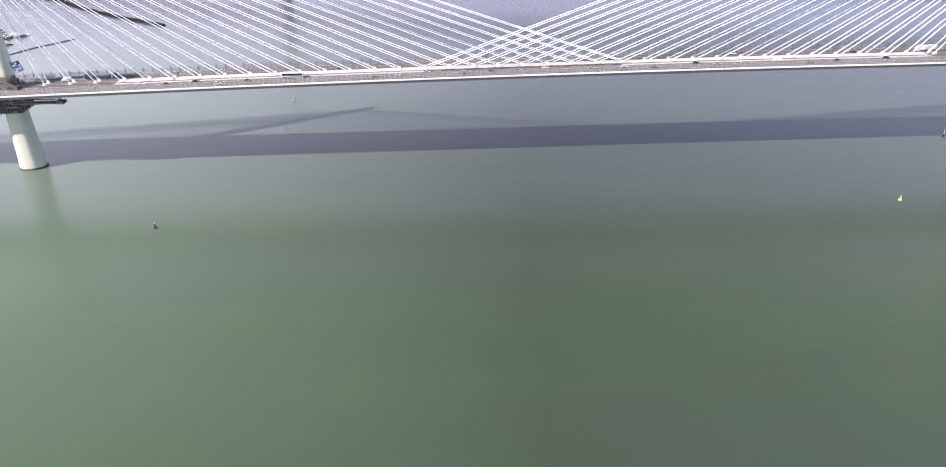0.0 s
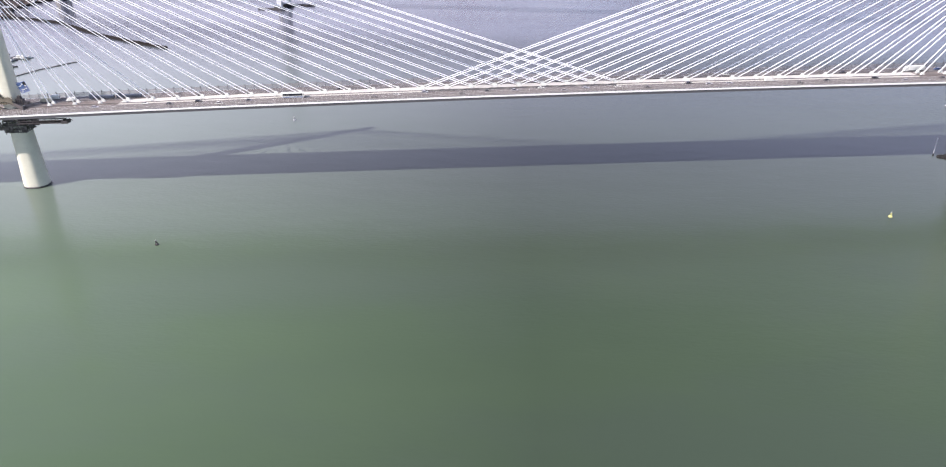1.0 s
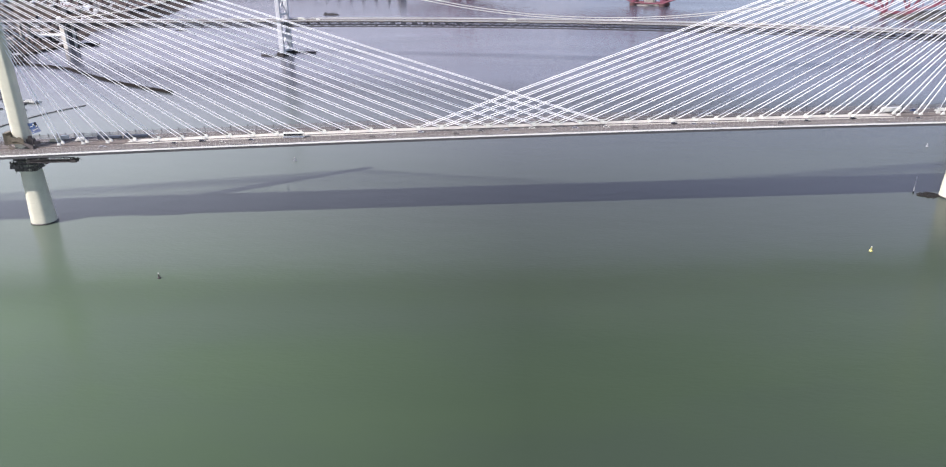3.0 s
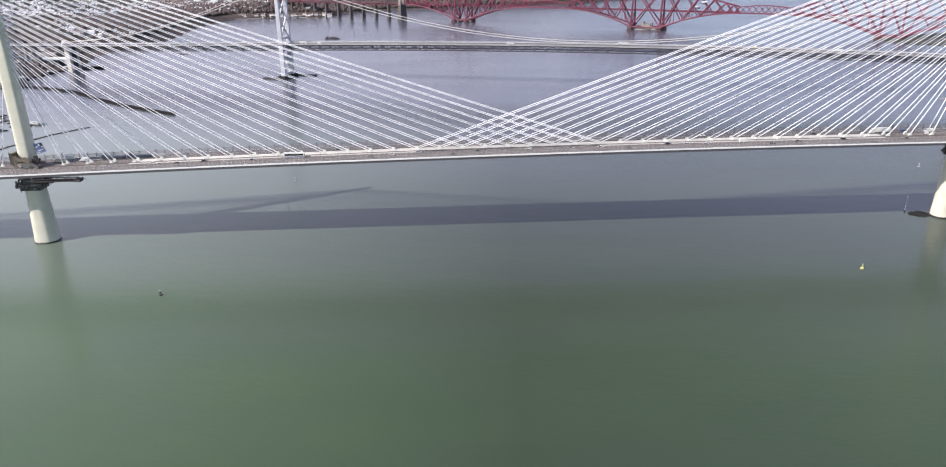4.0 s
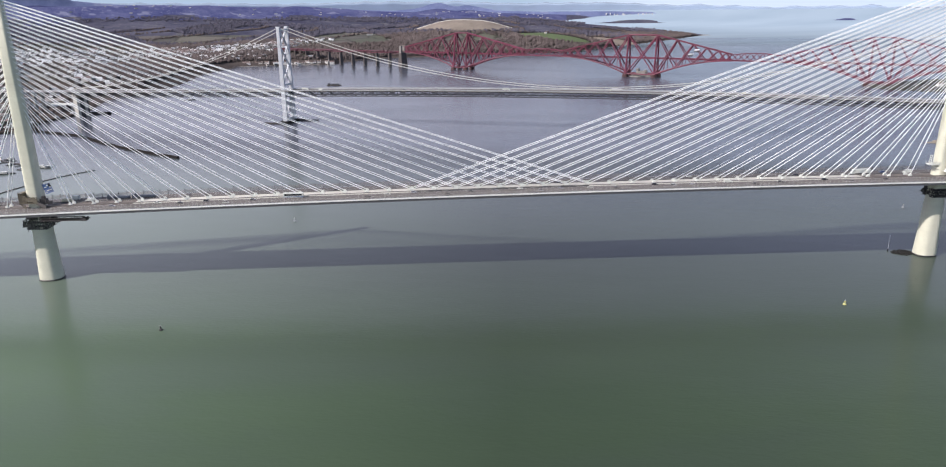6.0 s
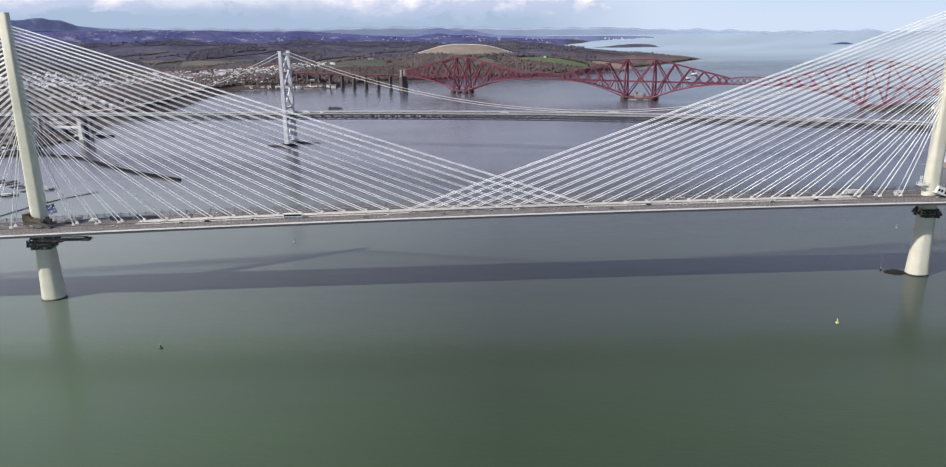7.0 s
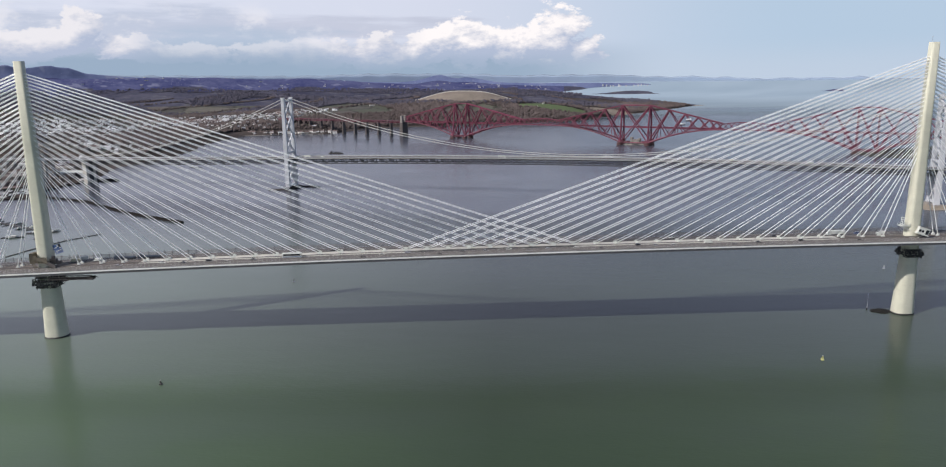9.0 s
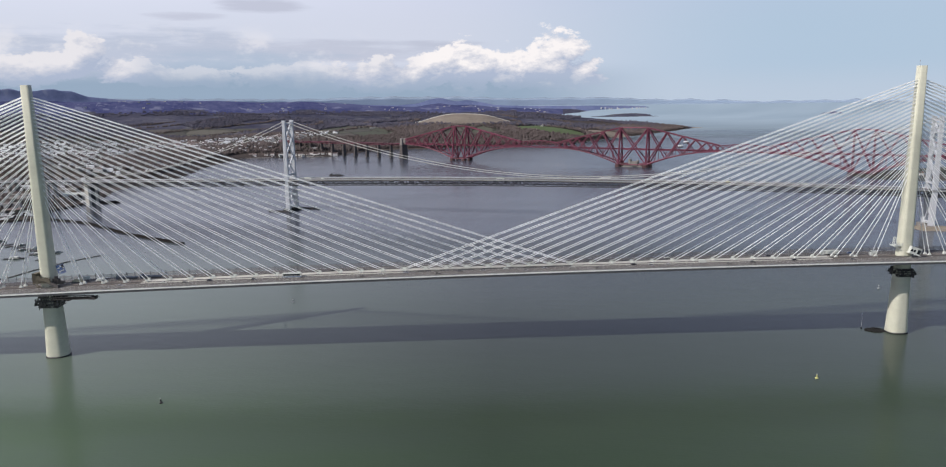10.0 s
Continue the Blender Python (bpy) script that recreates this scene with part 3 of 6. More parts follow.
def scaffold(name, w, d, z, h, out_l, out_r, parent, label, mat, seed, dense=70):
    """A work platform hung round a tower: a wide working deck, narrow lifts above and below it, standards, sheets and loose ends."""
    rnd, sh = random.Random(seed), Shape()
    levels = 5
    for i in range(levels):
        u = i / (levels - 1)                                                 # 0 at the bottom
        grow = (0.30, 1.0, 0.80, 0.20, 0.08)[i]
        zz, ol, o_r, od = z + h * u, out_l * grow, out_r * grow, 0.5 * (out_l + out_r) * grow
        x0, x1, y0, y1 = -w / 2 - ol, w / 2 + o_r, -d / 2 - od, d / 2 + od
        for a0, a1, b0, b1 in ((x0, x1, y0, -d / 2), (x0, x1, d / 2, y1), (x0, -w / 2, -d / 2, d / 2), (w / 2, x1, -d / 2, d / 2)):
            sh.box(a0, a1, b0, b1, zz - 0.14, zz + 0.14)
        if i < levels - 1:
            step = h / (levels - 1)
            for k in range(9):                                               # standards and toe sheets between two decks
                x = x0 + (x1 - x0) * (k + rnd.uniform(0.2, 0.8)) / 9
                for y in (y0, y1):
                    sh.bar((x, y, zz - 0.3), (x + rnd.uniform(-0.5, 0.5), y, zz + step * rnd.uniform(0.9, 1.3)), 0.2)
                    if rnd.random() < 0.95:
                        sh.box(x - rnd.uniform(0.4, 1.3), x + rnd.uniform(0.4, 1.3), y - 0.1, y + 0.1, zz + 0.15, zz + step * rnd.uniform(0.45, 0.98))
            for k in range(5):
                y = y0 + (y1 - y0) * (k + rnd.uniform(0.2, 0.8)) / 5
                for x in (x0, x1):
                    sh.bar((x, y, zz - 0.3), (x, y + rnd.uniform(-0.5, 0.5), zz + step * rnd.uniform(0.9, 1.3)), 0.2)
                    if rnd.random() < 0.95:
                        sh.box(x - 0.1, x + 0.1, y - rnd.uniform(0.4, 1.3), y + rnd.uniform(0.4, 1.3), zz + 0.15, zz + step * rnd.uniform(0.45, 0.98))
    for i in range(dense // 5):                                              # loose tubes and hanging gear
        x, y = rnd.uniform(-w / 2 - out_l, w / 2 + out_r), rnd.choice((-1, 1)) * (d / 2 + rnd.uniform(0.4, 1.0) * out_l * 0.6)
        z0 = z + h * rnd.uniform(-0.15, 0.6)
        sh.bar((x, y, z0), (x + rnd.uniform(-2, 2), y, z0 + h * rnd.uniform(0.1, 0.4)), rnd.choice((0.18, 0.25, 0.4)))
        if i % 3 == 0:
            sh.box(x - 0.7, x + 0.7, y - 0.5, y + 0.5, z0 - 0.6, z0 + 0.9)
    return part(name, sh, mat, parent, label)


scaffold("work_platform", 11.8, 10.8, 39.2, 9.8, 3.2, 2.6, left_tower, "grey-brown scaffolding hung below the deck", SCAFFOLD, 3)
scaffold("work_platform", 11.2, 10.4, 46.8, 6.4, 1.2, 1.9, right_tower, "dark scaffolding hung below the deck", DARK_STEEL, 9)
# bracketed landing and hoist mast on the left tower
land = Shape().box(-8.0, 5.0, -8.2, -5.2, 58.6, 59.1).box(-8.0, -5.5, -5.2, -0.5, 58.6, 59.1)
landing = part("landing", land, LANDING, left_tower, "weathered timber and steel landing bracketed on the tower")
for x0, x1, y0, y1, z1 in ((-7.8, -5.6, -7.9, -1.0, 65.6), (-5.5, -3.4, -7.9, -5.4, 63.6)):
    part("tool_store", Shape().box(x0, x1, y0, y1, 59.1, z1).box(x0 - 0.2, x1 + 0.2, y0 - 0.2, y1 + 0.2, z1, z1 + 0.25), LANDING, landing, "brown sheeted tool store")
part("sheeting", Shape().loft([[(x, -8.35, z0), (x, -8.1, z0), (x, -8.1, z1), (x, -8.35, z1)] for x, z0, z1 in ((-3.4, 60.0, 63.0), (-0.5, 60.4, 62.4), (2.2, 59.6, 63.1), (4.4, 58.8, 62.2))]), LANDING, landing, "sagging weathered brown sheeting")
chute = Shape().loft([[(x, -8.1, z - 1.4), (x, -6.4, z - 1.4), (x, -6.4, z + 1.2), (x, -8.1, z + 1.2)] for x, z in ((1.2, 60.9), (4.5, 58.6), (9.6, 55.6))])
part("chute", chute, SCAFFOLD, landing, "dusty sloping rubble chute")
for y in (-7.6, -5.6):
    part("bracket", Shape().bar((-7.6, y, 58.6), (-4.6, y, 55.0), 0.45), LANDING, landing)
for x in (-7.9, -6.6, -4.4, -2.4, -0.2, 2.0, 4.6):
    part("guard_post", Shape().bar((x, -8.15, 58.8), (x + 0.2, -8.15, 63.6 if x > -5 else 66.8), 0.18), LANDING, landing)
part("guard_rail", Shape().bar((-4.4, -8.15, 63.3), (4.6, -8.15, 62.9), 0.16), LANDING, landing)
gear = part("site_gear", Shape().box(5.2, 9.6, -6.0, -3.0, 57.4, 61.2), DARK_STEEL, left_tower, "dark site gear stacked at the foot of the tower")
part("gear_box", Shape().box(6.4, 8.2, -5.6, -3.4, 61.2, 63.0), DARK_STEEL, gear)
part("gear_box", Shape().box(9.6, 12.4, -4.4, -2.6, 57.2, 59.2), SCAFFOLD, gear)
for k in range(6):
    part("tube", Shape().bar((5.0 + 1.3 * k, -6.2, 57.2), (5.4 + 1.3 * k, -6.2, 61.8 - 0.4 * k), 0.2), SCAFFOLD, gear)
# hoist cabin of the right tower, hung askew, and its landing
LEAN = pose(3.4, -7.6, 67.9, 0, 19, 0)
cab = Shape().box(-4.2, 4.6, -1.5, 1.5, -2.2, 2.6, LEAN).box(-4.5, 4.9, -1.7, 1.7, 2.6, 3.0, LEAN).box(-5.2, 5.2, -1.9, 1.9, -2.7, -2.2, LEAN)
cab.bar((0, -6.6, 62.4), (6, -6.6, 65.0), 0.3).bar((0, -5.2, 61.8), (6, -5.6, 64.8), 0.3)
cabin = part("lift_cabin", cab, WHITE, right_tower, "white hoist cabin hung askew beside the tower")
for x, w in ((-4.0, 1.7), (-1.7, 1.7), (1.6, 2.6)):
    part("cabin_window", Shape().box(x, x + w, -1.56, -1.51, -0.9 if w < 2 else -1.6, 1.0 if w < 2 else 2.0, LEAN), GLASS, cabin, "dark cabin window")
plat = Shape().box(-12.4, -4.2, -4.2, 2.0, 66.4, 66.8).bar((-12, -4, 66.4), (-4.2, -4, 62.4), 0.35).bar((-12, 1.5, 66.4), (-4.2, 1.5, 62.4), 0.35)
for x in (-12.2, -10.4, -8.4, -6.4, -4.6):
    plat.bar((x, -4.1, 66.8), (x, -4.1, 68.6), 0.2).bar((x, 1.9, 66.8), (x, 1.9, 68.6), 0.2)
plat.bar((-12.2, -4.1, 68.6), (-4.6, -4.1, 68.6), 0.2).bar((-12.2, -4.1, 67.7), (-4.6, -4.1, 67.7), 0.2)
for x in (-12.3, -10.9):
    for y in (-3.9, -1.9):
        plat.bar((x, y, 66.8), (x, y, 73.6), 0.28)
for z in (68.4, 70.1, 71.8, 73.5):
    plat.bar((-12.3, -3.9, z), (-10.9, -3.9, z), 0.24).bar((-12.3, -1.9, z), (-10.9, -1.9, z), 0.24).bar((-12.3, -3.9, z), (-12.3, -1.9, z), 0.24)
part("access_platform", plat, WHITE, right_tower, "white access landing with a ladder cage").location = (1.6, 0, 4.8)
# hoarding board on the left tower, hung askew
TILT = pose(10.2, -2.1, 67.9, 0, -17, 0)
board = Shape().box(-2.9, 2.9, -0.15, 0.15, -3.4, 3.4, TILT).bar((4.0, 0.3, 66.6), (8.0, 0.3, 67.0), 0.3).bar((4.0, 0.3, 70.4), (8.0, 0.3, 70.2), 0.3)
hoarding = part("hoarding", board, BANNER, left_tower, "blue, white and black banner hung askew on a tower bracket")
part("banner_field", Shape().box(-2.7, 1.2, -0.19, -0.155, -0.2, 3.1, TILT), BLUE, hoarding, "blue banner field")
part("banner_field", Shape().box(1.25, 2.8, -0.19, -0.155, 0.4, 3.2, TILT), BLACK_CAR, hoarding, "black banner corner")
for x0, x1, z0, z1 in ((-2.2, -0.4, 0.9, 1.5), (0.0, 0.9, 1.6, 2.6), (1.5, 2.5, 0.2, 0.9), (-1.6, 0.6, -1.7, -1.1), (1.0, 2.3, -1.5, -1.0), (-2.3, -1.2, -2.8, -2.3)):
    part("banner_bar", Shape().box(x0, x1, -0.22, -0.192, z0, z1, TILT), WHITE, hoarding, "pale bar of unreadable lettering")
# inspection gantry slung under the deck
gantry = Shape()
for n in (-19.0, -15.0):
    gantry.bar((5, n, 50.6), (34, n, 50.6), 0.5).bar((5, n, 49.0), (36, n, 49.0), 0.7)
    for k in range(8):
        gantry.bar((6 + 4 * k, n, 49.0), (8 + 4 * k, n, 50.6), 0.25).bar((10 + 4 * k - 2, n, 50.6), (10 + 4 * k, n, 49.0), 0.25)
for k in range(8):
    gantry.box(5 + 4 * k, 5.4 + 4 * k, -19, -15, 48.9, 49.2)
gantry.box(6, 32, -19, -15, 49.3, 49.4).bar((8, -17, 50.6), (8, -17, 53.0), 0.4).bar((28, -17, 50.6), (28, -17, 53.0), 0.4)
gantry.box(32.5, 36.5, -19.4, -14.8, 48.4, 50.2).box(16, 18.2, -19.3, -17, 47.8, 49.1)
part("inspection_gantry", gantry, DARK_STEEL, qc, "dark inspection gantry under the deck")


# ---------- vehicles on the bridges ----------
def wheel_set(parent, xs, half, r, w=0.3):
    for x in xs:
        for y in (-half, half):
            wh = part("wheel", Shape().bar((x, y - w / 2, r), (x, y + w / 2, r), r * 2, n=12), TYRE, parent)
            part("rim", Shape().bar((x, y - w / 2 - 0.02, r), (x, y + w / 2 + 0.02, r), r * 1.1, n=8), GALV, wh)


def car(m, paint, label, tall=1.45):
    ob = thing("car", m, label, "car", "traffic on the bridge")
    sh = Shape().loft([[(x, -0.88, 0.35), (x, 0.88, 0.35), (x, 0.9, z * 0.7), (x, 0.8, z), (x, -0.8, z), (x, -0.9, z * 0.7)] for x, z in
                       ((-2.15, 0.72), (-2.0, 0.88), (-1.1, 0.95), (0.8, 0.95), (1.9, 0.85), (2.15, 0.68))])
    part("body", sh, paint, ob)
    part("cabin", Shape().loft([[(-1.75, -0.76, 0.94), (1.0, -0.76, 0.94), (1.0, 0.76, 0.94), (-1.75, 0.76, 0.94)],
                                [(-1.3, -0.62, tall - 0.05), (0.3, -0.62, tall - 0.05), (0.3, 0.62, tall - 0.05), (-1.3, 0.62, tall - 0.05)]]), GLASS, ob, "dark car windows")
    part("roof", Shape().box(-1.32, 0.3, -0.63, 0.63, tall - 0.05, tall), paint, ob)
    for y in (-0.6, 0.6):
        part("headlight", Shape().box(2.05, 2.17, y - 0.18, y + 0.18, 0.6, 0.75), WHITE, ob)
    wheel_set(ob, (-1.35, 1.35), 0.82, 0.33)
    return ob


def van(m, paint, label, length=6.0, high=2.7, name="van"):
    ob = thing(name, m, label, name, "traffic on the bridge")
    h = length / 2
    part("body", Shape().loft([[(x, -1.02, 0.5), (x, 1.02, 0.5), (x, 1.04, z - 0.2), (x, 0.92, z), (x, -0.92, z), (x, -1.04, z - 0.2)] for x, z in
                               ((-h, high), (h - 1.5, high), (h - 0.9, high * 0.6), (h, high * 0.5))]), paint, ob)
    part("windscreen", Shape().box(h - 1.45, h - 1.0, -0.85, 0.85, high * 0.62, high * 0.9, None), GLASS, ob)
    wheel_set(ob, (-h + 1.0, h - 1.0), 0.95, 0.38)
    return ob


def lorry(m, label, box_paint, cab_paint, length=14.0, top=4.0):
    ob = thing("lorry", m, label, "lorry", "traffic on the bridge")
    h = length / 2
    part("trailer", Shape().box(-h, h - 2.9, -1.25, 1.25, 1.1, top), box_paint, ob)
    part("chassis", Shape().box(-h, h - 0.4, -0.9, 0.9, 0.6, 1.08), DARK_STEEL, ob)
    part("cab", Shape().loft([[(x, -1.2, 0.5), (x, 1.2, 0.5), (x, 1.2, z), (x, -1.2, z)] for x, z in ((h - 2.5, 3.7), (h - 0.8, 3.6), (h, 2.0))]), cab_paint, ob)
    part("windscreen", Shape().box(h - 0.62, h - 0.25, -1.05, 1.05, 2.05, 2.9), GLASS, ob)
    wheel_set(ob, (-h + 1.2, -h + 2.5, h - 3.8, h - 1.2), 1.05, 0.5)
    return ob


def coach(m):
    ob = thing("coach", m, "white coach with a dark blue window band", "coach", "traffic on the bridge")
    part("body", Shape().loft([[(x, -1.27, 0.4), (x, 1.27, 0.4), (x, 1.27, 3.4), (x, 1.1, 3.7), (x, -1.1, 3.7), (x, -1.27, 3.4)] for x in (-7.0, 6.8)]), WHITE, ob)
    for y in (-1.29, 1.27):
        part("window_band", Shape().box(-6.4, 6.2, y, y + 0.02, 1.7, 3.1), GLASS, ob, "dark tinted window band")
        part("stripe", Shape().box(-6.9, 6.7, y, y + 0.02, 0.7, 1.25), BLUE, ob, "blue side stripe")
    part("windscreen", Shape().box(6.79, 6.83, -1.1, 1.1, 1.4, 3.2), GLASS, ob)
    part("roof_unit", Shape().box(-3, -0.5, -0.8, 0.8, 3.7, 3.95), WHITE, ob)
    wheel_set(ob, (-4.2, -3.0, 4.4), 1.1, 0.5)
    return ob


def on_deck(s, n, turn=0):
    return QC @ pose(s, n, road_z(s) + 0.04, 0, 0, turn)


coach(on_deck(177, -8.0))
car(on_deck(116, -8.0), BLACK_CAR, "black hatchback on the near carriageway")
car(on_deck(303, -11.8), BLACK_CAR, "black saloon on the near carriageway")
car(on_deck(338, -8.0), WHITE, "white hatchback on the near carriageway")
car(on_deck(367, -11.8), SILVER_CAR, "silver hatchback on the near carriageway")
car(on_deck(262, -8.0), SILVER_CAR, "silver hatchback on the near carriageway")
car(on_deck(436, -8.0), BLACK_CAR, "dark estate car on the near carriageway")
van(on_deck(490, -8.0), WHITE, "white panel van on the near carriageway")
car(on_deck(462, -11.8), SILVER_CAR, "silver estate car on the near carriageway")
car(on_deck(52, -11.8), SILVER_CAR, "silver car on the near carriageway")
car(on_deck(82, -8.0), WHITE, "white car passing the tower")
car(on_deck(410, 8.0, 180), SILVER_CAR, "silver hatchback on the far carriageway")
car(on_deck(468, 11.8, 180), WHITE, "white estate car on the far carriageway")
car(on_deck(205, 8.0, 180), BLACK_CAR, "black estate car on the far carriageway")
car(on_deck(548, 8.0, 180), BLACK_CAR, "dark car on the far carriageway")
van(on_deck(634, 8.0, 180), WHITE, "white van on the far carriageway")
lorry(on_deck(598, 8.0, 180), "white articulated lorry on the far carriageway", WHITE, WHITE)
car(on_deck(562, -8.0), BLACK_CAR, "dark hatchback on the near carriageway")
lorry(on_deck(48, 9.5, 180), "blue curtain-sided lorry standing by the tower", SILVER_BLUE, SILVER_BLUE, 16.0, 2.5)
lorry(on_deck(66, 9.5, 180), "long blue curtain-sided lorry standing by the tower", SILVER_BLUE, SILVER_BLUE, 16.0, 2.5)
van(on_deck(29, 6.8, 180), WHITE, "white works van beside the tower")
van(on_deck(12, 7.5, 180), CREAM, "cream works lorry beside the tower", 7.0, 3.0, "works_van")
van(on_deck(15, 14.0, 180), WHITE, "white tanker van beside the tower", 6.0, 3.2, "works_van")
car(on_deck(617, 11.5, 180), BLUE, "blue car on the far carriageway")
rnd = random.Random(29)
for k, s in enumerate((100, 134, 150, 228, 246, 284, 322, 352, 388, 404, 447, 508, 526, 580, 606)):
    paint, word = ((BLACK_CAR, "black"), (SILVER_CAR, "silver"), (WHITE, "white"), (GLASS, "dark grey"))[rnd.randrange(4)]
    car(on_deck(s + rnd.uniform(-3, 3), (-11.8, -15.4)[k % 2]), paint, word + " car in traffic on the near carriageway", rnd.uniform(1.4, 1.7))

# ---------- suspension bridge ----------
SB = pose(-40.4, 734.8, 0, 0, 0, -11.2)
SPAN_F = 1006.0


def sdeck(s):
    return 60.6 - 6.2 * ((s - 490) / 500) ** 2 if s > -100 else 51.97 - 0.0205 * (-100 - s)


def scable(s):
    if s < 0:
        return 156 + 0.449 * s + 0.000474 * s * s
    if s > SPAN_F:
        return 156 - 0.449 * (s - SPAN_F) + 0.000474 * (s - SPAN_F) ** 2
    return 65 + 91 * ((s - SPAN_F / 2) / (SPAN_F / 2)) ** 2


sb = thing("suspension_bridge", SB, "pale grey steel suspension bridge with lattice deck truss", "bridge")


def ssweep(n0, n1, z0, z1, s0, s1, step=20):
    k = round((s1 - s0) / step)
    return Shape().loft([[(s, n0, sdeck(s) + z0), (s, n0, sdeck(s) + z1), (s, n1, sdeck(s) + z1), (s, n1, sdeck(s) + z0)] for s in (s0 + (s1 - s0) * i / k for i in range(k + 1))])


SL, SR = -420.0, SPAN_F + 200
roadway = part("roadway", ssweep(-11.5, 11.5, -0.6, 0.0, -900, SR), ASPHALT, sb, "grey road deck")
for n in (-16.0, 16.0):
    part("footway", ssweep(n - 2, n + 2, -0.5, 0.15, SL, SR), RESERVE, sb, "pale footway beside the road")
    part("parapet", ssweep(n * 1.12 - 0.15, n * 1.12 + 0.15, 0.15, 1.5, SL, SR), GALV, sb, "grey parapet rail")
for n in (-13.2, 13.2):
    part("safety_barrier", ssweep(n - 0.1, n + 0.1, 0.1, 1.0, -900, SR), FRB_STEEL, sb)
    for z0, z1 in ((-2.4, -0.9), (-10.0, -8.6)):
        part("truss_chord", ssweep(n - 0.6, n + 0.6, z0, z1, SL, SR), FRB_DARK, sb, "dark steel truss chord")
    web = Shape()
    k = int((SR - SL) / 9)
    for i in range(k):
        a, b = SL + 9 * i, SL + 9 * (i + 1)
        lo, hi = (a, b) if i % 2 else (b, a)
        web.bar((lo, n, sdeck(lo) - 9.2), (hi, n, sdeck(hi) - 1.3), 1.1)
        web.bar((a, n, sdeck(a) - 9.2), (a, n, sdeck(a) - 1.3), 0.7)
    tagged(part("truss_web", web, FRB_DARK, sb, "dark diagonal truss bracing"), kind="stuff")
cross = Shape()
for i in range(int((SR - SL) / 18)):
    a = SL + 18 * i
    cross.bar((a, -12, sdeck(a) - 9.2), (a, 12, sdeck(a) - 9.2), 0.5).bar((a, -17, sdeck(a) - 1.0), (a, 17, sdeck(a) - 1.0), 0.5)
    cross.bar((a, -12, sdeck(a) - 9.2), (a, 0, sdeck(a) - 1.3), 0.35).bar((a, 12, sdeck(a) - 9.2), (a, 0, sdeck(a) - 1.3), 0.35)
tagged(part("cross_frame", cross, FRB_DARK, sb, "dark cross frames under the road"), kind="stuff")


def stower(s0, s1):
    for n in (-14.0, 14.0):
        leg = Shape().loft([[(s0 - w / 2, n - d / 2, z), (s0 + w / 2, n - d / 2, z), (s0 + w / 2, n + d / 2, z), (s0 - w / 2, n + d / 2, z)] for z, w, d in
                            ((4, 7.6, 5.4), (30, 7.2, 5.0), (60, 6.6, 4.6), (110, 5.8, 4.1), (156, 5.0, 3.8))])
        ob = part("tower_leg", leg, FRB_STEEL, sb, "pale grey steel tower leg")
        part("saddle", Shape().box(s0 - 3.4, s0 + 3.4, n - 1.6, n + 1.6, 156, 157.6), FRB_STEEL, ob)
        for dx in (-1.6, 1.6):
            part("leg_rib", Shape().bar((s0 + dx, n - 2.75, 5), (s0 + dx * 0.66, n - 2.0, 155), 0.35), FRB_STEEL, ob)
    for z0, z1 in ((66, 96), (96, 126), (126, 153), (8, 46)):
        part("cross_brace", Shape().bar((s0, -12.4, z0), (s0, 12.4, z1), 2.2, 2.0), FRB_STEEL, sb, "pale grey tower cross brace")
        part("cross_brace", Shape().bar((s0, 12.4, z0), (s0, -12.4, z1), 2.2, 2.0), FRB_STEEL, sb, "pale grey tower cross brace")
    for z in (152.5, 64, 47.5, 7):
        part("portal_beam", Shape().box(s0 - 1.8, s0 + 1.8, -12, 12, z - 1.6, z + 1.6), FRB_STEEL, sb, "pale grey portal beam")
    pier = Shape()
    for n in (-13, 13):
        pier.loft([rounded(20, 15, z, s0, n, 0.45) for z in (-6, 4)])
    pier.box(s0 - 5, s0 + 5, -8, 8, -6, 3.4)
    part("pier", pier, GRANITE if s1 else ROCK, sb, "dark concrete tower pier")
    for x0, n0, n1, nq in () if s1 else ((s0 - 34, -22, -24, -22.4), (s0 + 2, 22, 20, 21.5)):
        fender = Shape().bar((x0, n0, 1.2), (x0 + 40, n1, 1.2), 2.2)
        for i in range(9):
            fender.bar((x0 + 5 * i, nq, -4), (x0 + 5 * i, nq, 2.6), 0.8)
        part("fender", fender, DARK_STEEL, sb, "dark timber pier fender")


stower(0.0, False)
stower(SPAN_F, True)
for n in (-13.2, 13.2):
    c = Shape()
    c.pipe([(s, n, scable(s)) for a, b, k in ((SL, 0, 14), (0, SPAN_F, 48), (SPAN_F, SR + 1, 9)) for s in (a + (b - a) * i / k for i in range(k))], 1.05)
    part("main_cable", c, GREY_CABLE, sb, "pale main suspension cable", True)
hang = mesh("hanger", Shape().bar((0, -0.22, 0), (0, -0.22, 1), 0.05, n=4).bar((0, 0.22, 0), (0, 0.22, 1), 0.05, n=4), FRB_DARK)
for i in range(85):
    s = SL + 36 + 17.9 * i
    if s > SR - 6 or abs(s) < 9 or abs(s - SPAN_F) < 9 or scable(s) - sdeck(s) < 1.5:
        continue
    for n in (-13.2, 13.2):
        h = part("hanger", hang, None, sb)
        h.location, h.scale = (s, n, sdeck(s)), (1, 1, scable(s) - sdeck(s))
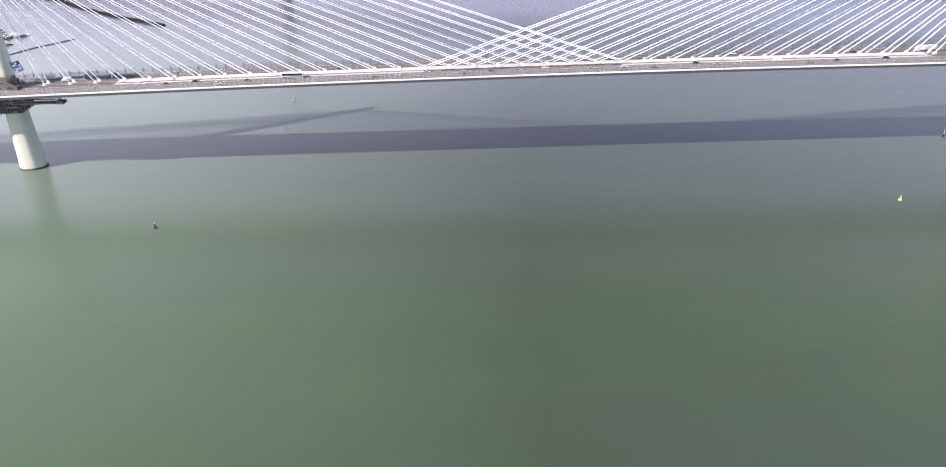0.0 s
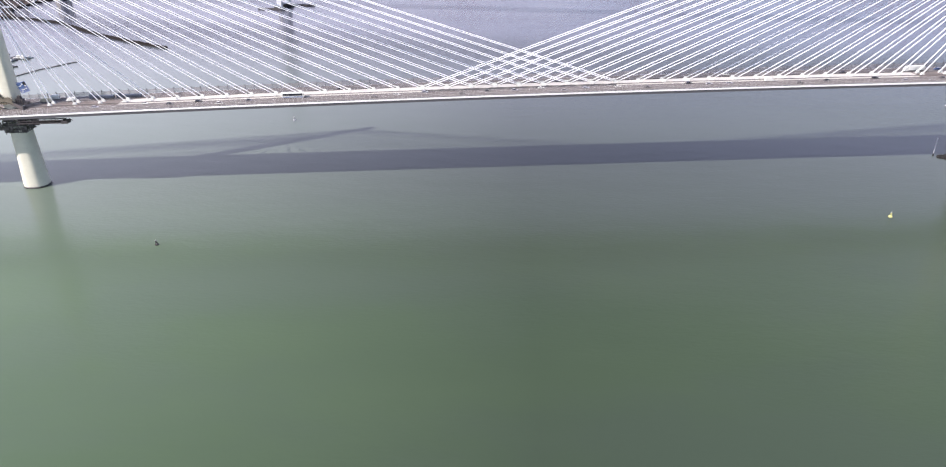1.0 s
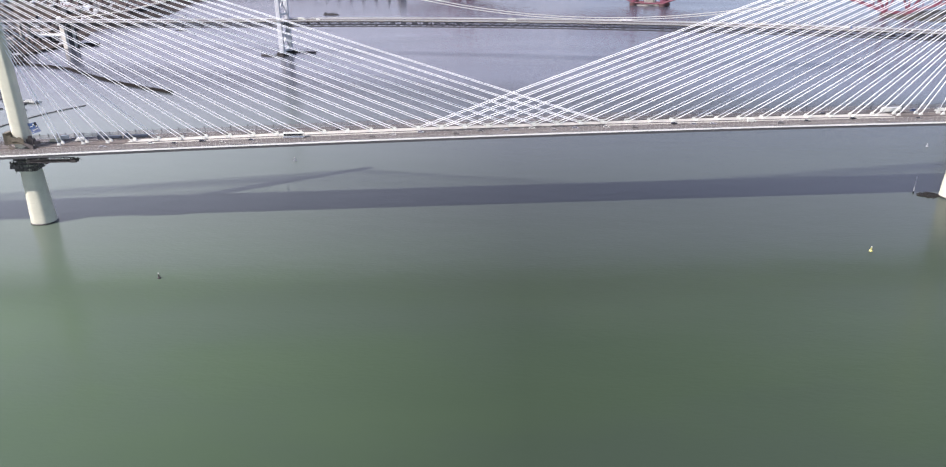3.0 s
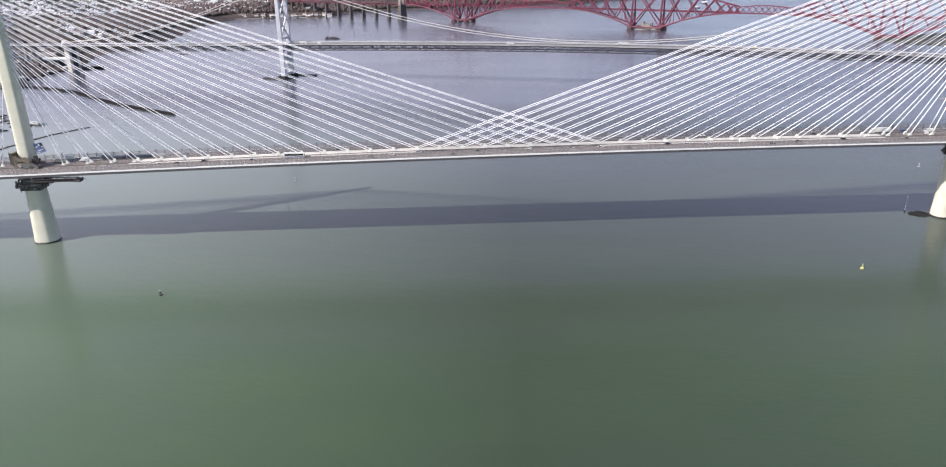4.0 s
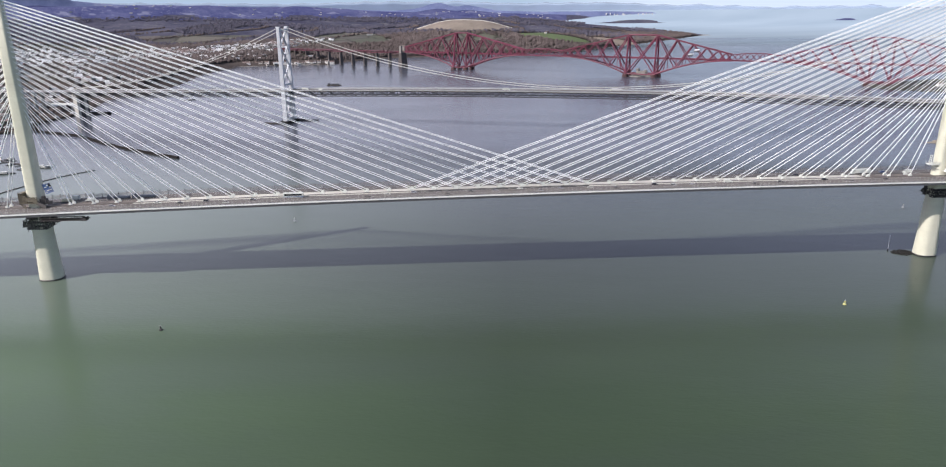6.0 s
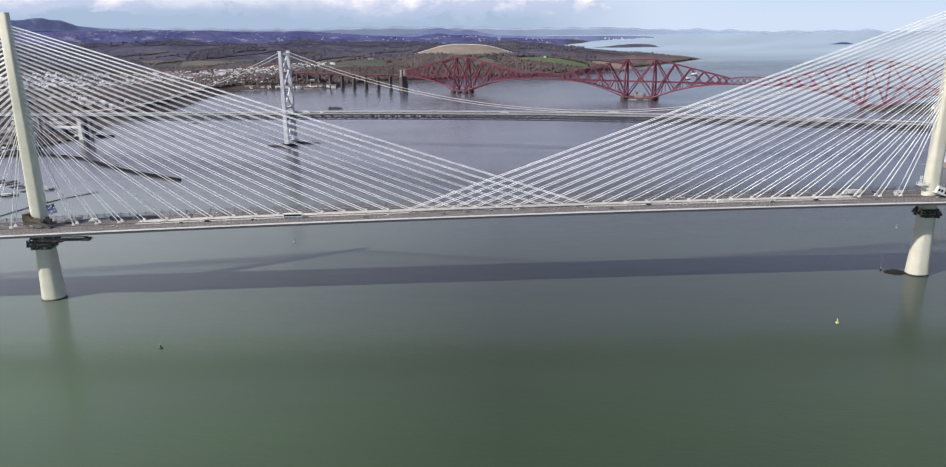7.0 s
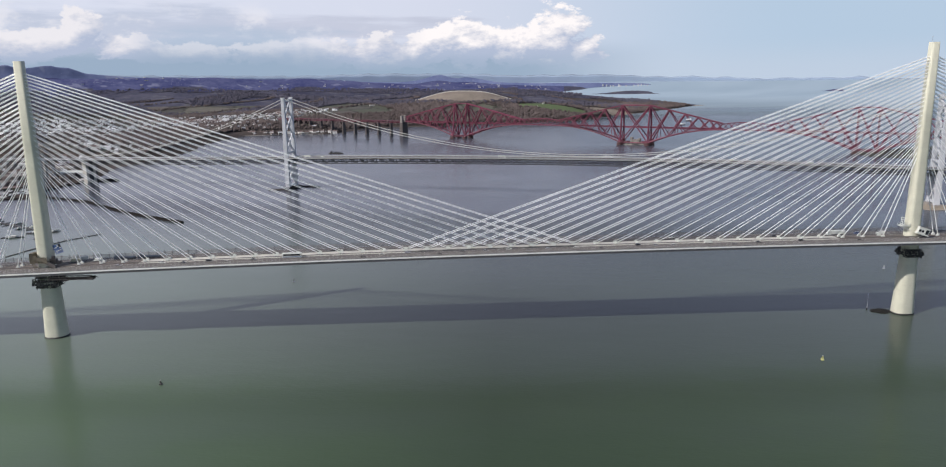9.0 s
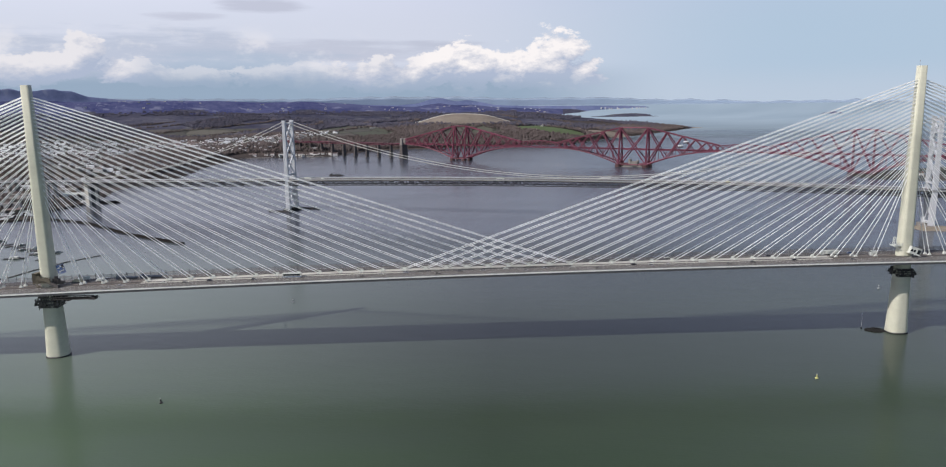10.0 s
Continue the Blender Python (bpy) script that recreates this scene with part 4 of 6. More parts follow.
# side tower and approach viaduct on the shore
for s in (SL, SL - 90, SL - 180, SL - 270):
    for n in (-9, 9):
        w = 8.5 if s == SL else 4.0
        part("approach_pier", Shape().loft([[(s - w / 2, n - 3, z), (s + w / 2, n - 3, z), (s + w / 2, n + 3, z), (s - w / 2, n + 3, z)] for z in (-4, sdeck(s) - 3.2)]), RESERVE if s == SL else GRANITE, sb, "concrete approach pier")
    # the pier's shaded side is given by a dark material
    if s == SL:
        part("pier_wall", Shape().box(s - 3.4, s + 3.4, -5.9, 17, -4, sdeck(s) - 6), FRB_DARK, sb, "wall of the side pier, coloured dark as its shaded side")
    part("pier_cap", Shape().box(s - 3, s + 3, -13, 13, sdeck(s) - 4.5, sdeck(s) - 2.6), GRANITE, sb)
for n in (-8, 8):
    part("approach_girder", ssweep(n - 1.2, n + 1.2, -3.0, -0.6, -900, SL), FRB_DARK, sb, "dark steel approach girder")


def on_sb(s, n, turn=0):
    return SB @ pose(s, n, sdeck(s) + 0.05, 0, 0, turn)


lorry(on_sb(36, -6), "white lorry on the suspension bridge", WHITE, WHITE, 12.0)
van(on_sb(64, -6), WHITE, "white van on the suspension bridge")
lorry(on_sb(378, -6), "white lorry near midspan of the suspension bridge", WHITE, WHITE, 12.0)
lorry(on_sb(545, 6, 180), "long pale lorry on the suspension bridge", SHED, WHITE, 18.0)
lorry(on_sb(840, -6), "white lorry towards the far tower", WHITE, BLUE, 12.0)
car(on_sb(210, -6), BLACK_CAR, "dark car on the suspension bridge")
van(on_sb(730, 6, 180), CREAM, "cream van on the suspension bridge")

# ---------- cantilever railway bridge ----------
RB = pose(197.5, 1782.4, 0, 0, 0, -28.28)
rb = thing("cantilever_railway_bridge", RB, "red steel cantilever railway bridge with diamond tube trusses", "bridge")
ARM, RAIL = 193.0, 49.0


def tube(name, p, q, d, label="", parent=None):
    return part(name, Shape().bar(p, q, d * 1.18, n=8), RED, parent or rb, label)


def lower(t):
    return 7 + 40 * (1 - (1 - t) ** 2.0)


def upper(t):
    return 108 - 45 * t


def half_w(z):
    return 5.0 + 13.0 * max(0.0, (108 - z) / 102)


def cantilever(s0, a, arms):
    """One tower of height 108 m whose legs stand 2a apart, with its arms."""
    for x in (-a, a):
        for n in (-1, 1):
            part("granite_footing", Shape().bar((s0 + x, n * 18.5, -6), (s0 + x, n * 18.5, 6), 17, n=20).bar((s0 + x, n * 18.5, 6), (s0 + x, n * 18.5, 7.5), 12, n=20), FOOTING, rb, "round red-brown stained footing")
            tube("column", (s0 + x, n * 18, 6), (s0 + x, n * 5, 108), 3.9, "red tubular tower column")
        for z0, z1 in ((8, 48), (52, 104)):
            for n in (-1, 1):
                tube("tower_brace", (s0 + x, n * half_w(z0), z0), (s0 + x, -n * half_w(z1), z1), 1.6)
        tube("portal_tie", (s0 + x, -5, 108), (s0 + x, 5, 108), 2.6)
        tube("portal_tie", (s0 + x, -half_w(8), 8), (s0 + x, half_w(8), 8), 2.4)
    for n in (-1, 1):
        tube("top_member", (s0 - a, n * 5, 108), (s0 + a, n * 5, 108), 2.8)
        tube("bottom_member", (s0 - a, n * 18, 7), (s0 + a, n * 18, 7), 3.0)
        tube("tower_diagonal", (s0 - a, n * 18, 8), (s0 + a, n * 5, 107), 2.8)
        tube("tower_diagonal", (s0 + a, n * 18, 8), (s0 - a, n * 5, 107), 2.8)
    part("rail_deck", Shape().box(s0 - a, s0 + a, -4.6, 4.6, RAIL - 2.4, RAIL + 0.4).box(s0 - a, s0 + a, -4.8, -4.6, RAIL, RAIL + 1.8).box(s0 - a, s0 + a, 4.6, 4.8, RAIL, RAIL + 1.8), RED, rb, "dark red internal rail viaduct")
    for way_s in arms:
        X = lambda t: s0 + way_s * (a + ARM * t)
        nodes = [0, 0.27, 0.49, 0.67, 0.82, 0.92, 1.0]
        for n in (-1, 1):
            low = [(X(i / 18), n * (18 - 13 * i / 18), lower(i / 18)) for i in range(19)]
            part("arched_chord", Shape().pipe(low, lambda i: 4.3 - 1.7 * i / 18), RED, rb, "red arched lower chord tube")
            part("top_tie", Shape().bar((X(0), n * 5, 108), (X(1), n * 4.6, upper(1)), 2.8, 2.8), RED, rb, "red lattice top tie")
            for t0, t1 in zip(nodes, nodes[1:]):
                pl = lambda t: Vector((X(t), n * (18 - 13 * t), lower(t)))
                ph = lambda t: Vector((X(t), n * 5, upper(t)))
                tube("strut", pl(t0), ph(t1), 3.1 - 1.3 * t0, "red tubular strut")
                part("lattice_tie", Shape().bar(ph(t0), pl(t1), 2.4 - 0.8 * t0), RED, rb, "red lattice tie")
                mid = (pl(t0) + ph(t1) + ph(t0) + pl(t1)) / 4
                foot_p = pl((t0 + t1) / 2)
                part("hanger_post", Shape().bar(mid, (mid.x, foot_p.y, foot_p.z), 1.3).bar(mid, ((mid.x + pl(t0).x) / 2, foot_p.y, lower((t0 * 3 + t1) / 4)), 1.1), RED, rb)
        for t in nodes[1:]:
            tube("sway_beam", (X(t), -(18 - 13 * t), lower(t)), (X(t), 18 - 13 * t, lower(t)), 1.4)
            tube("sway_beam", (X(t), -5, upper(t)), (X(t), 5, upper(t)), 1.2)
            part("rail_trestle", Shape().bar((X(t), -4, lower(t)), (X(t), -4, RAIL - 1), 0.9).bar((X(t), 4, lower(t)), (X(t), 4, RAIL - 1), 0.9), RED, rb)
        lo, hi = sorted((X(0), X(1)))
        part("rail_deck", Shape().box(lo, hi, -4.4, 4.4, RAIL - 2.2, RAIL + 0.4).box(lo, hi, -4.6, -4.4, RAIL, RAIL + 1.8).box(lo, hi, 4.4, 4.6, RAIL, RAIL + 1.8), RED, rb, "dark red internal rail viaduct")


P1, P2, P3 = 0.0, 567.0, 1131.0
cantilever(P1, 22.0, (-1, 1))
cantilever(P2, 39.0, (-1, 1))
cantilever(P3, 22.0, (-1, 1))
for s0, s1 in ((P1 + 22 + ARM, P2 - 39 - ARM), (P2 + 39 + ARM, P3 - 22 - ARM)):
    for n in (-4.6, 4.6):
        bow = lambda t: 62 + 5.0 * (1 - (2 * t - 1) ** 2)
        for i in range(8):
            t0, t1 = i / 8, (i + 1) / 8
            p, q = s0 + (s1 - s0) * t0, s0 + (s1 - s0) * t1
            part("span_chord", Shape().bar((p, n, bow(t0)), (q, n, bow(t1)), 1.5), RED, rb)
            part("span_chord", Shape().bar((p, n, RAIL - 1.5), (q, n, RAIL - 1.5), 1.8), RED, rb)
            part("span_brace", Shape().bar((p, n, RAIL), (q, n, bow(t1)), 0.9), RED, rb)
            part("span_brace", Shape().bar((p, n, bow(t0)), (q, n, RAIL), 0.9), RED, rb)
    part("rail_deck", Shape().box(s0, s1, -4.2, 4.2, RAIL - 2.2, RAIL + 0.4), RED, rb, "dark red rail deck of the suspended span")
# masonry end pier and approach viaduct
SE = -22 - ARM - 12
part("end_pier", Shape().loft([[(SE - w, -d, z), (SE + w, -d, z), (SE + w, d, z), (SE - w, d, z)] for z, w, d in ((-5, 7, 17), (44, 5, 14))]), DARK_STONE, rb, "tall weathered stone end pier")
for n in (-9.5, 9.5):
    part("pier_turret", Shape().box(SE - 4, SE + 4, n - 3.8, n + 3.8, 44, 66).box(SE - 4.5, SE + 4.5, n - 4.4, n + 4.4, 64, 66.5), GRANITE, rb, "granite turret over the tracks")
for i in range(1, 12):
    s = SE - 52 * i
    part("viaduct_pier", Shape().loft([[(s - w, -d, z), (s + w, -d, z), (s + w, d, z), (s - w, d, z)] for z, w, d in ((-5, 2.7, 8.0), (41, 1.6, 5.6))]).box(s - 3.2, s + 3.2, -6.6, 6.6, 41, 42.5), DARK_STONE, rb, "dark stone viaduct pier")
    g = Shape()
    for n in (-4.5, 4.5):
        g.bar((s, n, 43.2), (s + 52, n, 43.2), 0.9).bar((s, n, 48.6), (s + 52, n, 48.6), 0.9)
        for k in range(8):
            a, b = s + 6.5 * k, s + 6.5 * (k + 1)
            lo, hi = (43.2, 48.6) if k % 2 else (48.6, 43.2)
            g.bar((a, n, lo), (b, n, hi), 0.6)
    g.box(s, s + 52, -4.4, 4.4, 48.4, 49.2)
    part("viaduct_girder", g, RED, rb, "red lattice approach girder")
# north end: pier and girders onto the far shore
SN = P3 + 22 + ARM + 12
part("end_pier", Shape().loft([[(SN - w, -d, z), (SN + w, -d, z), (SN + w, d, z), (SN - w, d, z)] for z, w, d in ((-5, 9, 17), (44, 7, 14))]), GRANITE, rb, "tall grey granite end pier")
for w_s, n, z in ((687, 7.5, RAIL + 9), (705, -7.5, RAIL + 21)):
    sheet = Shape().loft([[(w_s + x, n - 2.2, z + e), (w_s + x, n + 2.2, z + e), (w_s + x, n + 2.2, z + e + 2.2), (w_s + x, n, z + e + 3.2), (w_s + x, n - 2.2, z + e + 2.2)] for x, e in ((0, 0), (6, 0.9), (13, 2.2))])
    part("wrapped_scaffold", sheet, SHED, rb, "white sheeted painting scaffold")
    part("scaffold_deck", Shape().box(w_s + 0.5, w_s + 12.5, n - 2, n + 2, z - 2.6, z - 0.1), FRB_DARK, rb, "dark hanging staging")

# ---------- land ----------
COAST = [(-3000, 210), (-1100, 430), (-650, 575), (-496, 621), (-440, 638), (-436, 660), (-474, 705), (-481, 731), (-477, 775), (-470, 830), (-424, 836), (-422, 852),
         (-470, 860), (-488, 917), (-528, 1028), (-534, 1107), (-500, 1170), (-515, 1378), (-575, 1652), (-572, 1852), (-560, 1935), (-492, 1952), (-421, 1994), (-300, 1992),
         (-262, 2025), (-255, 2130), (-190, 2280), (-100, 2340), (5, 2355), (371, 2518), (606, 2615), (710, 2795), (1040, 3294), (1234, 3613), (1531, 4116), (1576, 4182),
         (1395, 4758), (1178, 5707), (978, 7194), (942, 8232), (1541, 10492), (2248, 12851), (3233, 13956), (3357, 14585), (2095, 23990), (-15905, 24062), (-16000, 262)]
NORTH_SHORE = [(1154, 1256), (1176, 1173), (1230, 1126), (1313, 1123), (1603, 1082), (2603, 988), (2708, 2287), (1504, 1412), (1264, 1338), (1189, 1293)]


def inside(poly, x, y):
    """Signed distance to the shore, positive on land (arrays)."""
    best, odd = np.full(x.shape, 1e9), np.zeros(x.shape, bool)
    for (x0, y0), (x1, y1) in zip(poly, poly[1:] + poly[:1]):
        dx, dy = x1 - x0, y1 - y0
        t = np.clip(((x - x0) * dx + (y - y0) * dy) / (dx * dx + dy * dy), 0, 1)
        best = np.minimum(best, np.hypot(x - x0 - t * dx, y - y0 - t * dy))
        odd ^= ((y0 > y) != (y1 > y)) & (x < dx * (y - y0) / (dy if dy else 1e-9) + x0)
    return np.where(odd, best, -best)


def wave(x, y, scale, seed):
    """Smooth pseudo-random relief in -1..1 (arrays)."""
    rnd, out = random.Random(seed), np.zeros(np.shape(x))
    for k in range(7):
        a, f, p = rnd.uniform(0, math.tau), rnd.uniform(0.6, 2.2) / scale, rnd.uniform(0, math.tau)
        out = out + np.sin((x * math.cos(a) + y * math.sin(a)) * f + p)
    return out / 4.0


def bell(v, mid, wide):
    return np.exp(-((v - mid) / wide) ** 2)


CREST_AZ = (-35.56, -32.09, -29.12, -27.57, -26.39, -25.18, -23.55, -21.87, -20.17, -18.43, -16.65, -15.75, -13.94, -12.1, -10.25, -8.37, -6.48, -3.63, -0.77, 2.07, 4.9, 7.7)
CREST_H = (213, 206, 213, 219, 223, 225, 218, 219, 203, 193, 197, 201, 184, 167, 143, 132, 122, 116, 104, 78, 53, 21)
MOOR_AZ = (-35.49, -34.98, -34.48, -33.97, -33.44, -32.91, -32.37, -32.02, -31.37, -30.95, -30.42, -29.3, -28.35, -26.79, -24.38, -20.17, -15.76, -11.18, -8.37, -6.92, -6.44, -5.87, -5.39, -5.1, -4.77, -4.3, -3.73, -3.11, -2.63, -1.68, -0.73, 0.7, 3.96)
MOOR_H = (450, 468, 430, 419, 429, 453, 457, 432, 426, 386, 334, 302, 275, 245, 214, 191, 177, 128, 108, 140, 171, 215, 242, 247, 240, 199, 174, 195, 190, 145, 96, 69, 37)


def ground_height(x, y):
    d = inside(COAST, x, y)
    dist, azi = np.hypot(x - HUB.x, y - HUB.y), np.degrees(np.arctan2(x - HUB.x, y - HUB.y))
    rise = np.where(y < 1150, 700.0, 190.0)
    top = 44 + 16 * wave(x, y, 420, 2) + 22 * np.clip((dist - 2800) / 1500, 0, 1)
    top = np.where(azi > 1.0, np.minimum(top, 52 - 1.6 * (azi - 1)), top)
    h = 2.2 + top * (1 - np.exp(-np.maximum(d, 0) / rise))
    h = h + 54 * np.exp(-np.abs((x - 135) / 218) ** 3) * bell(y, 3225, 320)         # stubble hill
    h = h + 22 * bell(x, 530, 200) * bell(y, 2945, 230)
    crest, moor = np.interp(azi, CREST_AZ, CREST_H), np.interp(azi, MOOR_AZ, MOOR_H)
    h = h + np.maximum(crest + 7 * wave(x, y, 900, 5) - h, 0) * bell(dist, 8500, 1900) * np.clip(d / 250, 0, 1)
    h = h + np.maximum(moor + 7 * wave(x, y, 300, 6) - h, 0) * bell(dist, 14000, 3000) * np.clip(d / 300, 0, 1)
    h = h + 40 * bell(dist, 5300, 700) * bell(azi, 0.5, 5.0) * np.clip(d / 200, 0, 1)
    return np.where(d > 0, h, -0.6), d, dist, azi


def terrain():
    azs = np.radians(np.concatenate([np.linspace(-62, -40, 14)[:-1], np.linspace(-40, -24, 110)[:-1], np.linspace(-24, 17, 170)]))
    ds = np.concatenate([np.linspace(1000, 1750, 70)[:-1], np.linspace(1750, 2600, 42)[:-1], np.linspace(2600, 4800, 70)[:-1], np.geomspace(4800, 16500, 50)])
    A, D = np.meshgrid(azs, ds)
    X, Y = HUB.x + D * np.sin(A), HUB.y + D * np.cos(A)
    Z, sd, dist, azi = ground_height(X, Y)
    n, k = len(azs), len(ds)
    verts = [far(x, y, z)[0] for x, y, z in zip(X.ravel(), Y.ravel(), Z.ravel())]
    cov = wave(X, Y, 170, 11)
    hill = ((X - 130) / 262) ** 2 + ((Y - 3172) / 250) ** 2 + 0.12 * wave(X, Y, 60, 4)
    green = ((X - 550) / 165) ** 2 + ((Y - 2898) / 120) ** 2 + 0.15 * wave(X, Y, 50, 7)
    tan2 = ((X - 842) / 130) ** 2 + ((Y - 3143) / 130) ** 2 + 0.15 * wave(X, Y, 50, 8)
    kind = np.full(X.shape, 0)                                               # fields
    kind[(cov > 0.28) & (dist > 1900)] = 1                                   # woods
    kind[(sd < 230) & (Y > 1150)] = 1
    kind[(azi > 4) & (dist > 3600)] = 1
    kind[(azi < -14.5) & (dist < 3150) & (sd > 60) & (cov < 0.45)] = 2       # town
    kind[Y < 1150] = np.where(cov[Y < 1150] > -0.5, 1, 2)
    # with distance the covers carry more blue haze in their colours
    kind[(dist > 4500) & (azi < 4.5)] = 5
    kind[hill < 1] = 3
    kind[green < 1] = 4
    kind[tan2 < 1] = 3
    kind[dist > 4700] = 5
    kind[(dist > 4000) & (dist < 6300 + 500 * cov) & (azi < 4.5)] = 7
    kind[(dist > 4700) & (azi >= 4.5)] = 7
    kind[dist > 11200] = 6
    faces, mats = [], []
    for j in range(k - 1):
        for i in range(n - 1):
            if max(sd[j, i], sd[j, i + 1], sd[j + 1, i], sd[j + 1, i + 1]) < 0:
                continue
            faces.append((j * n + i, j * n + i + 1, (j + 1) * n + i + 1, (j + 1) * n + i)[::-1])
            mats.append(int(kind[j, i]))
    s = Shape()
    s.v, s.f = verts, faces
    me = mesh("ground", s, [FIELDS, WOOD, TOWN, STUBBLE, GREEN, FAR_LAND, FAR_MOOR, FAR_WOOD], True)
    me.polygons.foreach_set("material_index", mats)
    used = {i for f in faces for i in f}
    if len(used) < len(verts):
        bm = bmesh.new()
        bm.from_mesh(me)
        bmesh.ops.delete(bm, geom=[v for v in bm.verts if not v.link_faces], context="VERTS")
        bm.to_mesh(me)
        bm.free()
    tagged(new("ground", me), "rolling farmland, woods and far haze-blue hills along the shore", "land", kind="structure")


terrain()


def north_shore():
    s = Shape()
    g = 46
    xs, ys = np.linspace(1120, 2700, g * 2), np.linspace(980, 2320, g)
    X, Y = np.meshgrid(xs, ys)
    d = inside(NORTH_SHORE, X, Y)
    Z = np.where(d > 0, 1.0 + 5.5 * (1 - np.exp(-np.maximum(d, 0) / 40)) + 1.2 * wave(X, Y, 40, 31) + 8 * np.clip((X - 1500) / 600, 0, 1), np.maximum(d * 0.1, -8))
    s.v = list(zip(X.ravel().tolist(), Y.ravel().tolist(), Z.ravel().tolist()))
    n = len(xs)
    for j in range(len(ys) - 1):
        for i in range(n - 1):
            if max(d[j, i], d[j, i + 1], d[j + 1, i], d[j + 1, i + 1]) > -60:
                s.f.append((j * n + i, j * n + i + 1, (j + 1) * n + i + 1, (j + 1) * n + i))
    tagged(new("ground_north", mesh("ground_north", s, FIELDS, True)), "low grassy promontory on the opposite shore", "land", kind="structure")


north_shore()


COAST_AZ = (-35.52, -28.33, -24.36, -20.15, -17.97, -15.74, -13.46, -11.15, -8.35, -6.46, -3.14, -1.72, 0.65, 3.02, 7.68, 9.96, 12.21, 14.41, 15.71, 16.56, 18.66, 20.7, 22.68, 24.59, 25.7, 26.45)
COAST_H = (359, 334, 319, 303, 286, 277, 292, 315, 320, 296, 298, 275, 231, 237, 232, 189, 147, 161, 116, 136, 72, 87, 87, 87, 112, 57)


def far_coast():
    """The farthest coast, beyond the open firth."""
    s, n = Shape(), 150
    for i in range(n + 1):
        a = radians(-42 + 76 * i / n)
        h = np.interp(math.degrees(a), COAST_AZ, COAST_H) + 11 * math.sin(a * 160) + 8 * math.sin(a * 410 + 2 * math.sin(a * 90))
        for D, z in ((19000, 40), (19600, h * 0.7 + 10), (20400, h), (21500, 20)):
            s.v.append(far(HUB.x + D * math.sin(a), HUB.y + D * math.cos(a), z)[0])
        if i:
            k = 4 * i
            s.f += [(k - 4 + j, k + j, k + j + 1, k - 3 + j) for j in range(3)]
    tagged(new("backdrop", mesh("backdrop", s, FAR_HAZE, True)), "faint haze-blue far coast on the horizon", "backdrop", kind="structure")


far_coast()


def islet(name, x, y, rx, ry, h, mat, label, seed, category="islet"):
    rnd, s = random.Random(seed), Shape()
    (cx, cy, cz), k = far(x, y, 0)
    n, rings = 26, []
    wob = [1 + 0.22 * rnd.uniform(-1, 1) for _ in range(n)]
    for q, z in ((1.25, -3), (1.0, 0.0), (0.82, 0.35), (0.6, 0.7), (0.32, 0.95), (0.08, 1.0)):
        rings.append([(rx * k * q * wob[i] * math.cos(i * math.tau / n), ry * k * q * wob[i] * math.sin(i * math.tau / n),
                       (z * h * (1 + 0.3 * rnd.uniform(-1, 1)) if z > 0 else z) * k) for i in range(n)])
    s.loft(rings)
    ob = new(name, mesh(name, s, mat))
    ob.location = (cx, cy, cz)
    return tagged(ob, label, category)


islet("islet", 1700, 7435, 300, 120, 24, FAR_WOOD, "low dark wooded islet in the firth", 3)
islet("islet", 1460, 7460, 150, 50, 6, FAR_WOOD, "flat tail of a dark islet", 4)
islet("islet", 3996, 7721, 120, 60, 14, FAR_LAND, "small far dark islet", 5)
islet("islet", 197.5 + 0.881 * 567, 1782.4 - 0.474 * 567, 34, 15, 7, GRANITE, "rocky islet under the railway bridge", 6)
islet("rock_outcrop", 946, 528, 34, 24, 3.4, SAND, "tan rock outcrop round the suspension tower pier", 7, "rock")
# ruined walls on the islet under the railway bridge
keep = thing("ruined_castle", RB @ pose(570, -3, 4), "grey ruined stone fort on the islet", "ruin")
part("wall", Shape().box(-12, 9, -6, 6, 0, 11).box(-15, -9, -7, 4, 0, 17).box(5, 12, -3, 6, 0, 14), GRANITE, keep)


def rocks(cx, cy, count, spread, size, seed, name, label, mat):
    """A reef of joined boulders."""
    rnd, s = random.Random(seed), Shape()
    for _ in range(count):
        u = rnd.uniform(-1, 1)
        x, y, r = cx + u * spread[0], cy + rnd.gauss(0, 1) * spread[1] * (1 - 0.6 * abs(u)), size * rnd.uniform(0.5, 1.2) * (1.1 - 0.6 * abs(u))
        ring = [(math.cos(i * math.tau / 7), math.sin(i * math.tau / 7)) for i in range(7)]
        s.loft([[(x + r * q * a * rnd.uniform(0.8, 1.2), y + r * q * b * rnd.uniform(0.8, 1.2), z * r) for a, b in ring] for q, z in ((1.0, -0.6), (0.95, 0.1), (0.5, 0.45))])
    ob = new(name, mesh(name, s, mat))
    return tagged(ob, label, "rock")


rocks(636.5, 63.5, 80, (8.0, 2.6), 2.3, 21, "reef", "dark weed-covered reef beside the tower base", ROCK)
beacon = thing("beacon", pose(627.0, 67.2, 0), "slender pale beacon pole on a dark base", "beacon")
part("pole", Shape().bar((0, 0, 2), (0, 0, 12.5), 0.35, n=8).bar((0, 0, 12.5), (0, 0, 13.3), 0.7, n=8), SHED, beacon)
part("base", Shape().bar((0, 0, -3), (0, 0, 1.4), 0.9, n=10), ROCK, beacon)


